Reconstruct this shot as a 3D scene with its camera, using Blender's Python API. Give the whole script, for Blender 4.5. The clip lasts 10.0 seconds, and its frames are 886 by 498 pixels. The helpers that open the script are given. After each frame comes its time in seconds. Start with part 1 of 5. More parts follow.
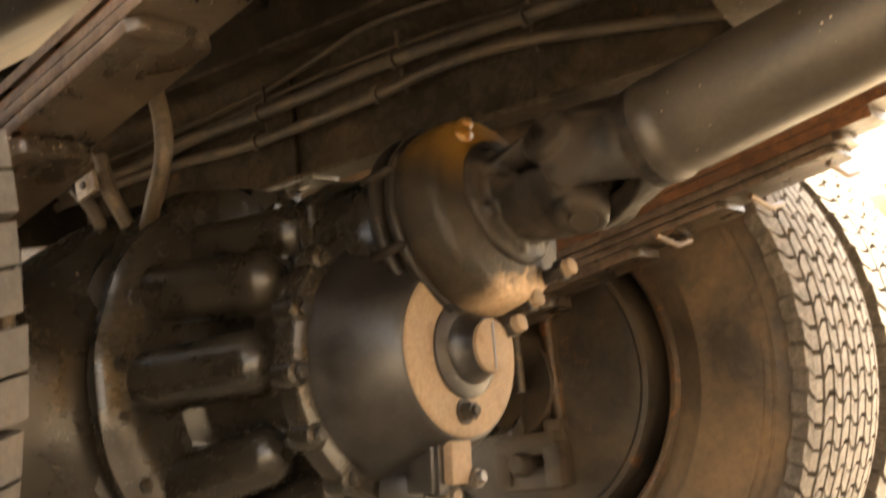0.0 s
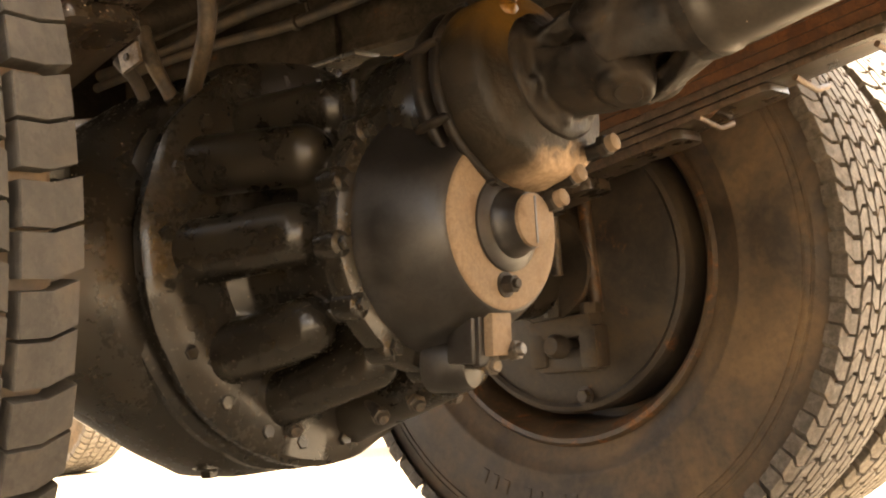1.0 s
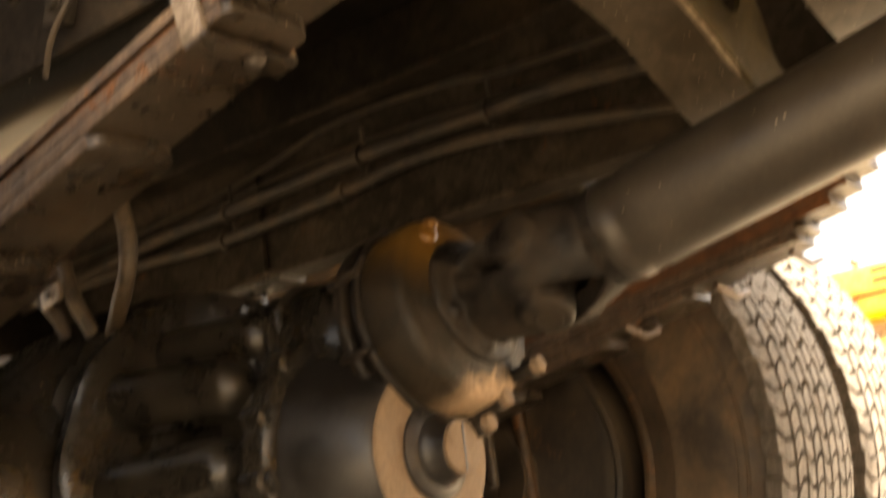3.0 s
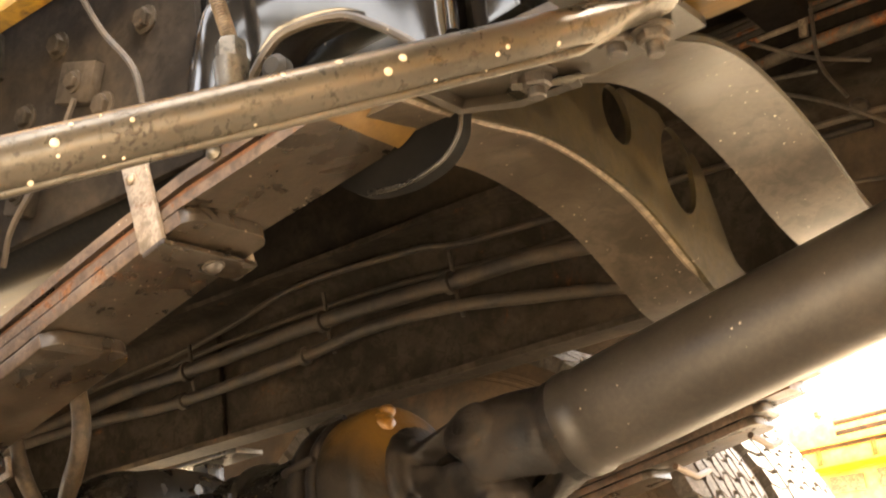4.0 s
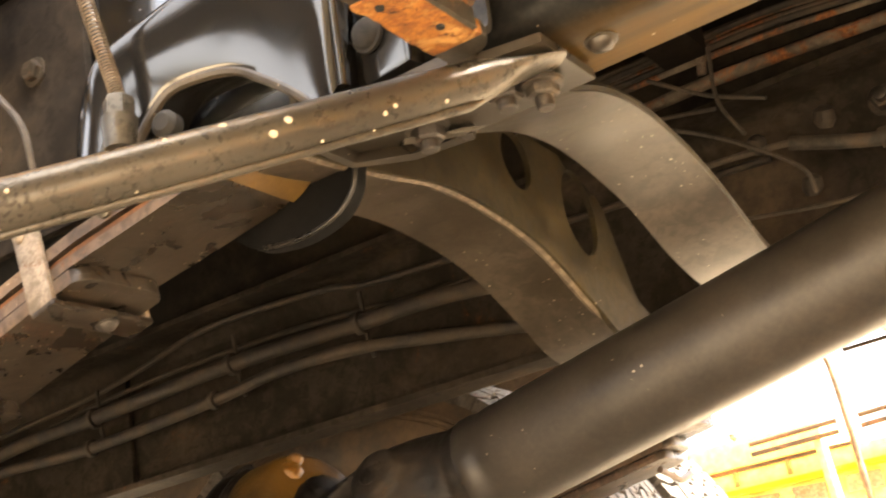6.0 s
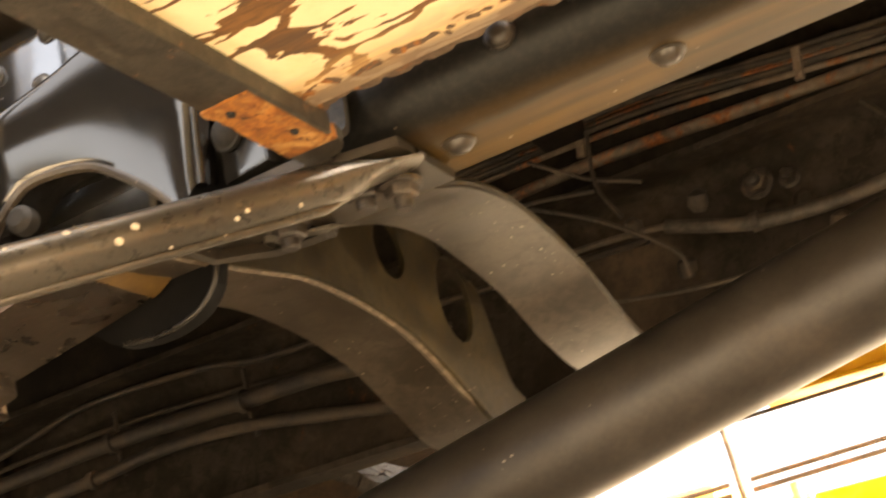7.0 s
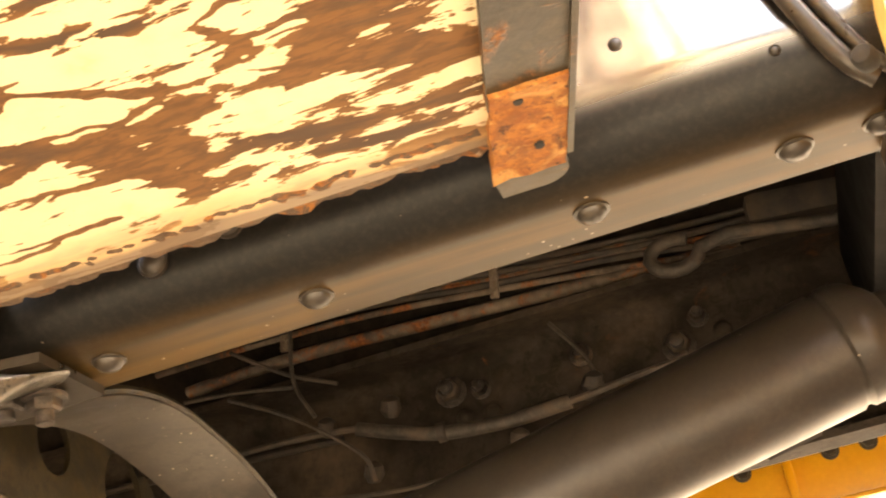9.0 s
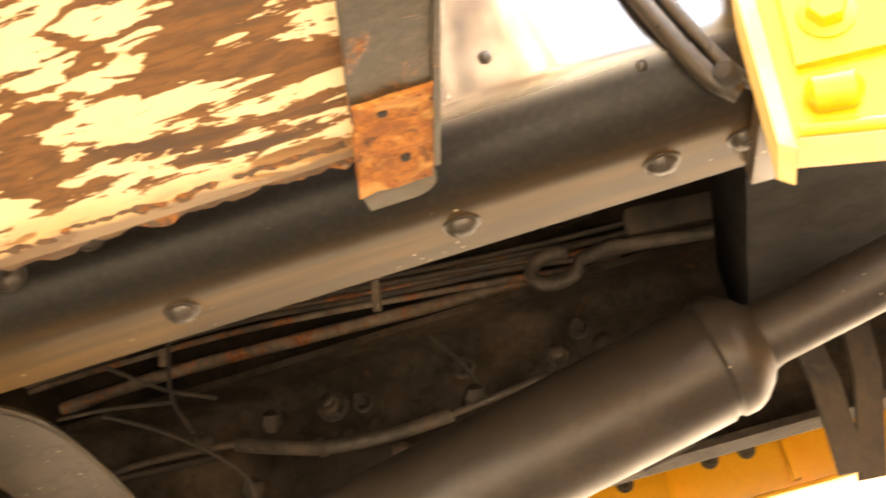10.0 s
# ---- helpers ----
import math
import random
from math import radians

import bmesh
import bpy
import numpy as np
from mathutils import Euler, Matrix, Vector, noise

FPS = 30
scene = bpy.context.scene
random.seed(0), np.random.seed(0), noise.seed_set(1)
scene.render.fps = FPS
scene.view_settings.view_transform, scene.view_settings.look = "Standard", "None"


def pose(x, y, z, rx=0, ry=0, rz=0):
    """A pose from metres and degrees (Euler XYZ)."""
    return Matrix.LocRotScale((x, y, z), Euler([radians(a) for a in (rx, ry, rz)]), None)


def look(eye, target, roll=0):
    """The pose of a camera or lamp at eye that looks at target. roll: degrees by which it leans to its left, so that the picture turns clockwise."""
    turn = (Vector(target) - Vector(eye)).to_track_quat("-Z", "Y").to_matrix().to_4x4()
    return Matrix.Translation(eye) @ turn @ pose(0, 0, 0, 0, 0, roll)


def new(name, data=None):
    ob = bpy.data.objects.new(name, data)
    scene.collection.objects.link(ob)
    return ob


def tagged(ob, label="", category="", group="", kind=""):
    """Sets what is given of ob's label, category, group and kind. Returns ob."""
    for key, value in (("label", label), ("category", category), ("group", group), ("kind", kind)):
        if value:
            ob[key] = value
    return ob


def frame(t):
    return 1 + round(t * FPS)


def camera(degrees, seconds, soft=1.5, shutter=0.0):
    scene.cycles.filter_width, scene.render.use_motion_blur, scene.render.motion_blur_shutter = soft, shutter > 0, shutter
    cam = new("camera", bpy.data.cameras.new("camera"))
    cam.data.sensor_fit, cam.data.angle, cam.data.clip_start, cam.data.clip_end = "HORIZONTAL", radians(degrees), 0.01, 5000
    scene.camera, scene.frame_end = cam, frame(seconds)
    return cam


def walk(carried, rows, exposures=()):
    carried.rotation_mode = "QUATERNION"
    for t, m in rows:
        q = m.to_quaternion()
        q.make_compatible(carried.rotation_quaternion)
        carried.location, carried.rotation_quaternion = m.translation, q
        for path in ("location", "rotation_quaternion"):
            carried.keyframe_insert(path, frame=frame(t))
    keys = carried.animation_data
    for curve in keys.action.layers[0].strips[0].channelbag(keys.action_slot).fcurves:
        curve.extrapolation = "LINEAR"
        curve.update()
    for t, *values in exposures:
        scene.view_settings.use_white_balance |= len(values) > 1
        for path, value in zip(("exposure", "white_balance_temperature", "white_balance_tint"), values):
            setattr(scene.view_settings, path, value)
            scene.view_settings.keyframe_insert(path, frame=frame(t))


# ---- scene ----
import itertools

cam = camera(39.17, 10.0, soft=2.0, shutter=0.5)


def aim(x, y, z, az, el, roll):
    a, e = radians(az), radians(el)
    return look((x, y, z), (x - math.cos(a) * math.cos(e), y + math.sin(a) * math.cos(e), z + math.sin(e)), roll)


PATH = [
    (0.0, 1.2262, -1.0729, 0.3958, 51.29, 9.96, -5.82),
    (0.5, 1.2171, -1.0792, 0.3771, 49.99, 6.65, -5.20),
    (1.0, 1.2159, -1.0828, 0.3691, 49.41, 5.48, -4.78),
    (1.5, 1.2138, -1.0860, 0.3668, 49.12, 5.26, -5.01),
    (2.0, 1.2187, -1.0846, 0.3629, 50.18, 5.07, -5.41),
    (2.5, 1.2179, -1.0719, 0.3774, 51.09, 6.89, -6.52),
    (3.0, 1.2362, -1.0707, 0.4156, 53.01, 13.52, -7.71),
    (3.2, 1.2306, -1.0620, 0.4298, 54.10, 16.38, -7.71),
    (4.3, 1.2681, -1.0771, 0.4847, 55.58, 19.27, -7.42),
    (4.5, 1.2677, -1.0770, 0.4815, 55.86, 19.54, -7.71),
    (5.0, 1.2657, -1.0719, 0.4726, 56.05, 19.05, -8.35),
    (5.2, 1.2688, -1.0712, 0.4774, 56.11, 19.05, -8.38),
    (6.3, 1.2846, -1.0612, 0.5025, 60.65, 19.84, -10.67),
    (6.5, 1.2901, -1.0599, 0.5058, 61.40, 20.07, -11.21),
    (7.0, 1.3167, -1.0520, 0.5187, 64.18, 21.39, -11.39),
    (7.5, 1.3533, -1.0516, 0.5224, 66.81, 22.29, -9.84),
    (8.0, 1.3690, -1.0482, 0.5321, 71.15, 23.91, -10.64),
    (8.5, 1.3845, -1.0525, 0.5438, 74.50, 26.02, -11.68),
    (9.0, 1.4056, -1.0550, 0.5434, 77.43, 26.20, -11.70),
    (9.5, 1.4122, -1.0519, 0.5429, 78.44, 25.81, -12.40),
    (10.0, 1.4193, -1.0438, 0.5447, 82.79, 25.66, -13.94),
]
walk(cam, [(t, aim(*row)) for t, *row in PATH], [(0.0, 4.08, 7900, 9), (0.6, 4.20, 7900, 9), (1.0, 3.80, 8000, 10), (2.0, 2.72, 8500, 10), (2.6, 2.62, 8500, 10), (3.2, 3.92, 8100, 10), (4.3, 4.47, 7100, 9), (5.2, 4.40, 7100, 9), (6.5, 4.05, 7300, 10), (7.5, 3.57, 7500, 9), (8.2, 3.93, 7200, 10), (9.0, 3.96, 7200, 12), (10.0, 3.96, 7200, 12)])

# ---- sky, sun ----
world = bpy.data.worlds.new("sky")
scene.world = world
world.use_nodes = True
wn = world.node_tree
sky = wn.nodes.new("ShaderNodeTexSky")
sky.sky_type = "NISHITA"
sky.sun_disc = False
SUN_EL, SUN_AZ = radians(50), radians(12)
sky.sun_elevation, sky.sun_rotation = SUN_EL, radians(90) - SUN_AZ
sky.air_density, sky.dust_density, sky.ozone_density = 0.5, 8.0, 0.3
wn.nodes["Background"].inputs[1].default_value = 0.15
haze = wn.nodes.new("ShaderNodeHueSaturation")
haze.inputs["Saturation"].default_value = 0.45
wn.links.new(sky.outputs[0], haze.inputs["Color"])
wn.links.new(haze.outputs[0], wn.nodes["Background"].inputs[0])
sun = new("sun", bpy.data.lights.new("sun", "SUN"))
sun.data.energy, sun.data.angle, sun.data.color = 2.6, radians(1.0), (1.0, 0.94, 0.84)
sun.matrix_world = look((0, 0, 0), (-math.cos(SUN_EL) * math.cos(SUN_AZ), -math.cos(SUN_EL) * math.sin(SUN_AZ), -math.sin(SUN_EL)))


# ---- materials ----
def rgb(c):
    return (c[0], c[1], c[2], 1.0)


class Nodes:
    def __init__(self, name):
        self.mat = bpy.data.materials.new(name)
        self.mat.use_nodes = True
        self.t = self.mat.node_tree
        self.b = self.t.nodes["Principled BSDF"]
        self.co = self.t.nodes.new("ShaderNodeTexCoord").outputs["Object"]

    def put(self, sock, v):
        if isinstance(v, bpy.types.NodeSocket):
            self.t.links.new(v, sock)
        elif isinstance(v, tuple) and len(v) == 3 and sock.type == "RGBA":
            sock.default_value = rgb(v)
        else:
            sock.default_value = v

    def stretch(self, sx, sy, sz, rz=0.0, ry=0.0):
        m = self.t.nodes.new("ShaderNodeMapping")
        m.inputs["Scale"].default_value = (sx, sy, sz)
        m.inputs["Rotation"].default_value = (0, ry, rz)
        self.t.links.new(self.co, m.inputs[0])
        return m.outputs[0]

    def noise(self, scale, detail=4.0, rough=0.6, co=None, warp=0.0):
        n = self.t.nodes.new("ShaderNodeTexNoise")
        n.inputs["Scale"].default_value, n.inputs["Detail"].default_value = scale, detail
        n.inputs["Roughness"].default_value, n.inputs["Distortion"].default_value = rough, warp
        self.t.links.new(co or self.co, n.inputs[0])
        return n.outputs[0]

    def cells(self, scale, co=None):
        n = self.t.nodes.new("ShaderNodeTexVoronoi")
        n.inputs["Scale"].default_value = scale
        self.t.links.new(co or self.co, n.inputs[0])
        return n.outputs[0]

    def step(self, v, lo, hi, a=0.0, b=1.0):
        n = self.t.nodes.new("ShaderNodeMapRange")
        n.interpolation_type = "SMOOTHSTEP"
        self.put(n.inputs[0], v)
        for k, x in zip((1, 2, 3, 4), (lo, hi, a, b)):
            n.inputs[k].default_value = x
        return n.outputs[0]

    def math(self, op, a, b):
        n = self.t.nodes.new("ShaderNodeMath")
        n.operation = op
        self.put(n.inputs[0], a)
        self.put(n.inputs[1], b)
        return n.outputs[0]

    def mix(self, f, a, b):
        n = self.t.nodes.new("ShaderNodeMix")
        n.data_type = "RGBA"
        self.put(n.inputs[0], f)
        self.put(n.inputs[6], a)
        self.put(n.inputs[7], b)
        return n.outputs[2]

    def bump(self, h, dist=0.001, strength=0.6):
        n = self.t.nodes.new("ShaderNodeBump")
        n.inputs["Strength"].default_value, n.inputs["Distance"].default_value = strength, dist
        self.t.links.new(h, n.inputs["Height"])
        self.t.links.new(n.outputs[0], self.b.inputs["Normal"])

    def done(self, colour, rough, metal=0.0, coat=0.0, spec=0.5):
        self.put(self.b.inputs["Base Color"], colour)
        self.put(self.b.inputs["Roughness"], rough)
        self.put(self.b.inputs["Metallic"], metal)
        self.b.inputs["Coat Weight"].default_value = coat
        self.b.inputs["Coat Roughness"].default_value = 0.13
        self.b.inputs["Specular IOR Level"].default_value = spec
        return self.mat


def worn(name, base, second, dust, rough=0.5, metal=0.0, dusty=(0.5, 0.75), patch=6.0, grain=90.0, rust=None, rusty=(0.62, 0.72), coat=0.0, relief=0.0006, specks=0.0, spec=0.5, grime=1.0):
    """Painted or bare metal with two tones, blotches of dust, optional rust and pale specks."""
    n = Nodes(name)
    fine, broad = n.noise(grain, 6, 0.65), n.noise(patch, 5, 0.6, warp=0.6)
    c = n.mix(n.step(fine, 0.35, 0.7), base, second)
    blot = n.noise(patch * 3.1, 4, 0.65, warp=0.4)
    dark = (base[0] * 0.42, base[1] * 0.40, base[2] * 0.36)
    c = n.mix(n.step(blot, 0.36, 0.60, 0.75 * grime, 0.0), c, dark)
    c = n.mix(n.step(n.noise(patch * 9.0, 5, 0.7, warp=0.8), 0.50, 0.40, 0.0, 0.55 * grime), c, dark)
    d = n.math("MULTIPLY", n.step(broad, *dusty), n.step(fine, 0.25, 0.65, 0.55, 1.0))
    c = n.mix(d, c, dust)
    r = n.math("ADD", n.step(d, 0.0, 1.0, rough, min(rough + 0.35, 0.9)), n.step(blot, 0.35, 0.65, -0.05, 0.07))
    h = fine
    m = metal
    if rust:
        k = n.math("MULTIPLY", n.step(n.noise(patch * 1.7, 7, 0.7, warp=1.0), *rusty), n.step(n.noise(grain * 0.6, 4, 0.7), 0.35, 0.55))
        c = n.mix(k, c, n.mix(n.step(n.noise(grain * 2, 3), 0.35, 0.65), rust, (rust[0] * 0.45, rust[1] * 0.4, rust[2] * 0.4)))
        r = n.math("MAXIMUM", r, n.math("MULTIPLY", k, 0.85))
        h = n.math("ADD", fine, n.math("MULTIPLY", k, 0.8))
    if specks:
        size = n.step(n.noise(210.0, 2), 0.35, 0.75, 0.03, 0.17)
        s = n.math("MULTIPLY", n.math("LESS_THAN", n.cells(120.0), size), n.step(n.noise(16.0, 3), 0.62 - specks, 0.68 - specks))
        c = n.mix(n.math("MULTIPLY", s, 0.8), c, (0.50, 0.42, 0.32))
    n.bump(h, relief)
    return n.done(c, r, m, coat, spec)


def axle_paint():
    """Oily black casting: a soft brown dust film, wet gloss, sparse pale grit."""
    n = Nodes("oily black axle casting")
    fine, broad, mid = n.noise(150.0, 4, 0.6), n.noise(4.0, 3, 0.5), n.noise(22.0, 4, 0.55)
    c = n.mix(n.step(mid, 0.3, 0.7), (0.0135, 0.0114, 0.0086), (0.0205, 0.0170, 0.0125))
    film = n.math("MULTIPLY", n.step(broad, 0.42, 0.75), n.step(mid, 0.30, 0.75))
    c = n.mix(n.math("MULTIPLY", film, 0.7), c, (0.046, 0.036, 0.0235))
    grit = n.math("MULTIPLY", n.math("LESS_THAN", n.cells(95.0), n.step(n.noise(210.0, 2), 0.4, 0.75, 0.02, 0.15)), n.step(n.noise(11.0, 3), 0.56, 0.62))
    c = n.mix(n.math("MULTIPLY", grit, 0.8), c, (0.42, 0.35, 0.26))
    n.bump(n.math("ADD", n.math("MULTIPLY", fine, 0.35), mid), 0.0007, 0.5)
    return n.done(c, n.step(n.math("ADD", film, n.math("MULTIPLY", fine, 0.4)), 0.1, 1.0, 0.25, 0.55), 0.0, 0.0, 0.45)


AXLE = axle_paint()
COVER = worn("dark grey satin casting", (0.0157, 0.0139, 0.0127), (0.0204, 0.0179, 0.0161), (0.0382, 0.0298, 0.0225), 0.38, 0.0, (0.55, 0.8), 9.0, 220.0, relief=0.0002)
# Tan holds both dust and the light caught by forward faces.
LITDUST = worn("tan dust and caught light on casting", (0.1550, 0.1060, 0.0650), (0.1930, 0.1360, 0.0870), (0.1100, 0.0710, 0.0410), 0.85, 0.0, (0.55, 0.7), 22.0, 240.0, relief=0.0002, grime=0.25)
SHAFT = worn("brown-grey painted shaft tube", (0.032, 0.0265, 0.0205), (0.041, 0.0335, 0.0255), (0.072, 0.056, 0.040), 0.39, 0.05, (0.50, 0.9), 5.0, 170.0, relief=0.0001, spec=0.42, coat=0.0, specks=0.03, grime=0.4)
JOINT = worn("oily dark joint forging", (0.0092, 0.0073, 0.0056), (0.0140, 0.0109, 0.0084), (0.0359, 0.0258, 0.0168), 0.50, 0.0, (0.40, 0.72), 20.0, 60.0, relief=0.0030, spec=0.26, rust=(0.16, 0.08, 0.025), rusty=(0.62, 0.74))
RAIL = worn("dusty chassis rail paint", (0.066, 0.048, 0.030), (0.086, 0.063, 0.039), (0.150, 0.102, 0.054), 0.36, 0.0, (0.40, 0.95), 2.2, 200.0, relief=0.00008, specks=0.04, spec=0.45)
def gloss_paint():
    """Glossy black paint over slightly uneven pressed steel, with a film of dust."""
    n = Nodes("glossy black chassis paint")
    wave, fine = n.noise(13.0, 1, 0.3, n.stretch(1.0, 1.0, 0.14)), n.noise(160.0, 5, 0.6)
    film = n.math("MULTIPLY", n.step(n.noise(5.0, 5, 0.6), 0.5, 0.85), n.step(fine, 0.35, 0.7))
    c = n.mix(film, (0.010, 0.0092, 0.0085), (0.060, 0.050, 0.042))
    n.bump(n.math("ADD", wave, n.math("MULTIPLY", fine, 0.008)), 0.0040, 0.6)
    n.b.inputs["IOR"].default_value = 1.85
    n.b.inputs["Specular Tint"].default_value = (1.0, 0.95, 0.87, 1.0)
    return n.done(c, n.step(film, 0.0, 1.0, 0.13, 0.38), 0.0, 0.0, 0.62)


GLOSS = gloss_paint()
SATIN = worn("dark satin chassis paint", (0.036, 0.029, 0.021), (0.046, 0.037, 0.026), (0.090, 0.064, 0.038), 0.32, 0.0, (0.50, 0.9), 6.0, 160.0, relief=0.0002, specks=0.06, grime=0.5)
CROSS = worn("dusty brown crossmember paint", (0.0590, 0.0460, 0.0329), (0.0761, 0.0593, 0.0412), (0.1392, 0.1037, 0.0659), 0.34, 0.0, (0.46, 0.85), 5.0, 180.0, relief=0.0002, specks=0.15)
WEB = worn("golden-brown stained plate", (0.031, 0.0225, 0.0080), (0.047, 0.0335, 0.0115), (0.085, 0.060, 0.022), 0.5, 0.0, (0.45, 0.8), 9.0, 120.0, relief=0.0004, spec=0.3, specks=0.05)
SPRING = worn("dark spring steel with rust", (0.0415, 0.0308, 0.0214), (0.0567, 0.0423, 0.0294), (0.0968, 0.0678, 0.0428), 0.30, 0.2, (0.52, 0.85), 6.0, 150.0, rust=(0.17, 0.068, 0.026), rusty=(0.55, 0.74), relief=0.0003, specks=0.14)
LEAFEDGE = worn("pale scuffed leaf edge", (0.1063, 0.0725, 0.0500), (0.1562, 0.1063, 0.0725), (0.2125, 0.1438, 0.0938), 0.5, 0.2, (0.5, 0.75), 16.0, 150.0, rust=(0.20, 0.085, 0.03), rusty=(0.56, 0.66), relief=0.0006, specks=0.10)
RUSTEDGE = worn("orange rusted leaf recess", (0.13, 0.052, 0.020), (0.19, 0.075, 0.028), (0.10, 0.055, 0.032), 0.75, 0.0, (0.5, 0.75), 14.0, 110.0, relief=0.0010)
GREASE = worn("amber old grease", (0.1820, 0.0805, 0.0112), (0.2380, 0.1120, 0.0175), (0.0980, 0.0525, 0.0210), 0.4, 0.0, (0.5, 0.75), 40.0, 90.0, relief=0.002)
# Paler than the crossmember: the bend's highlight is put into the colour.
BENDSHINE = worn("pale sheet bend with painted highlight", (0.17, 0.130, 0.088), (0.24, 0.185, 0.13), (0.11, 0.085, 0.06), 0.6, 0.0, (0.5, 0.7), 25.0, 130.0, relief=0.0006)
CLIP = worn("pale scuffed steel clip", (0.30, 0.24, 0.18), (0.38, 0.31, 0.24), (0.21, 0.14, 0.09), 0.42, 0.3, (0.5, 0.75), 30.0, 160.0, rust=(0.20, 0.085, 0.035), rusty=(0.56, 0.68), relief=0.0004)
# Amber here paints the golden light on the leaf's upturned end.
AMBEREND = worn("amber leaf end with painted golden reflection", (0.115, 0.062, 0.014), (0.150, 0.084, 0.020), (0.085, 0.052, 0.022), 0.5, 0.0, (0.5, 0.75), 9.0, 140.0, relief=0.0004, grime=0.3)
SPLASH = worn("dried pale mud splash", (0.52, 0.44, 0.32), (0.60, 0.52, 0.40), (0.40, 0.32, 0.22), 0.8, 0.0, (0.5, 0.75), 30.0, 160.0, grime=0.2)
CRUST = worn("brown rust crust on the seam", (0.105, 0.062, 0.032), (0.175, 0.112, 0.064), (0.56, 0.44, 0.30), 0.85, 0.0, (0.60, 0.68), 20.0, 90.0, relief=0.002, rust=(0.42, 0.16, 0.026), rusty=(0.50, 0.58), grime=0.6)
def rod_paint():
    """Dull galvanised tube: grey-olive film, dark scuff flecks along it, a few pale splashes."""
    n = Nodes("dull grey tube with mud film")
    fine, broad, mid = n.noise(210.0, 4, 0.6), n.noise(6.0, 3, 0.5), n.noise(34.0, 4, 0.6)
    c = n.mix(n.step(broad, 0.35, 0.68), (0.066, 0.057, 0.044), (0.108, 0.094, 0.073))
    flecks = n.math("MULTIPLY", n.step(n.noise(260.0, 3, 0.6), 0.50, 0.62), n.step(mid, 0.42, 0.62))
    c = n.mix(n.math("MULTIPLY", flecks, 0.8), c, (0.026, 0.021, 0.015))
    n.bump(n.math("ADD", fine, flecks), 0.00025, 0.6)
    return n.done(c, n.step(n.math("ADD", mid, n.math("MULTIPLY", fine, 0.5)), 0.5, 1.1, 0.26, 0.40), 0.60)


ROD = rod_paint()
BOLT = worn("dark steel bolt", (0.0560, 0.0480, 0.0400), (0.0880, 0.0720, 0.0600), (0.1683, 0.1263, 0.0842), 0.42, 0.3, (0.45, 0.75), 40.0, 200.0, relief=0.0003)
RUBBER = worn("dusty brown tyre sidewall", (0.0307, 0.0231, 0.0176), (0.0484, 0.0363, 0.0264), (0.1650, 0.1077, 0.0594), 0.6, 0.0, (0.30, 0.72), 5.0, 70.0, relief=0.0014)
TREAD = worn("grey scuffed tyre tread", (0.1040, 0.0896, 0.0752), (0.1440, 0.1240, 0.1040), (0.0800, 0.0624, 0.0464), 0.8, 0.0, (0.5, 0.75), 18.0, 170.0, relief=0.0006)
TREADDARK = worn("dark grey tyre tread", (0.031, 0.027, 0.0225), (0.043, 0.0375, 0.031), (0.070, 0.055, 0.040), 0.7, 0.0, (0.5, 0.75), 14.0, 140.0, relief=0.0012)
GROOVE = worn("black rubber groove", (0.018, 0.016, 0.014), (0.026, 0.022, 0.019), (0.05, 0.04, 0.03), 0.85, 0.0, (0.5, 0.8), 20.0, 100.0)
DRUM = worn("dark rusty brake drum", (0.0238, 0.0179, 0.0131), (0.0357, 0.0262, 0.0179), (0.0779, 0.0552, 0.0325), 0.55, 0.0, (0.45, 0.75), 8.0, 90.0, rust=(0.19, 0.085, 0.03), rusty=(0.6, 0.72), relief=0.0006)
RIM = worn("brown rusted wheel rim", (0.0478, 0.0281, 0.0141), (0.0675, 0.0394, 0.0186), (0.1024, 0.0692, 0.0362), 0.5, 0.0, (0.45, 0.75), 7.0, 80.0, rust=(0.24, 0.10, 0.03), rusty=(0.5, 0.65), relief=0.0005)
RUST = worn("flaking orange rust", (0.44, 0.165, 0.028), (0.20, 0.062, 0.014), (0.52, 0.27, 0.08), 0.85, 0.0, (0.5, 0.66), 45.0, 70.0, relief=0.003, rust=(0.10, 0.035, 0.012), rusty=(0.56, 0.64))
STRAP = worn("drab tank strap with rust spots", (0.040, 0.031, 0.016), (0.060, 0.046, 0.024), (0.0909, 0.0682, 0.0350), 0.45, 0.0, (0.45, 0.75), 9.0, 150.0, rust=(0.26, 0.105, 0.022), rusty=(0.54, 0.66), relief=0.0006)
GRIMY = worn("grimy dark strap with pale chips", (0.040, 0.033, 0.024), (0.060, 0.050, 0.036), (0.30, 0.27, 0.22), 0.5, 0.0, (0.66, 0.74), 26.0, 120.0, rust=(0.20, 0.085, 0.025), rusty=(0.58, 0.70), relief=0.0008)
# Near-black: deep shade is put into the colour along with grime.
SHADEBLACK = worn("near-black grime with shade painted in", (0.0038, 0.0034, 0.0030), (0.0062, 0.0054, 0.0046), (0.016, 0.013, 0.0095), 0.7, 0.0, (0.55, 0.85), 8.0, 60.0, relief=0.001, spec=0.12)
YELLOW = worn("yellow vehicle paint", (0.80, 0.38, 0.008), (0.84, 0.41, 0.012), (0.62, 0.32, 0.04), 0.34, 0.0, (0.62, 0.8), 9.0, 120.0, rust=(0.16, 0.08, 0.04), rusty=(0.68, 0.74), relief=0.0002, coat=0.3, grime=0.06)
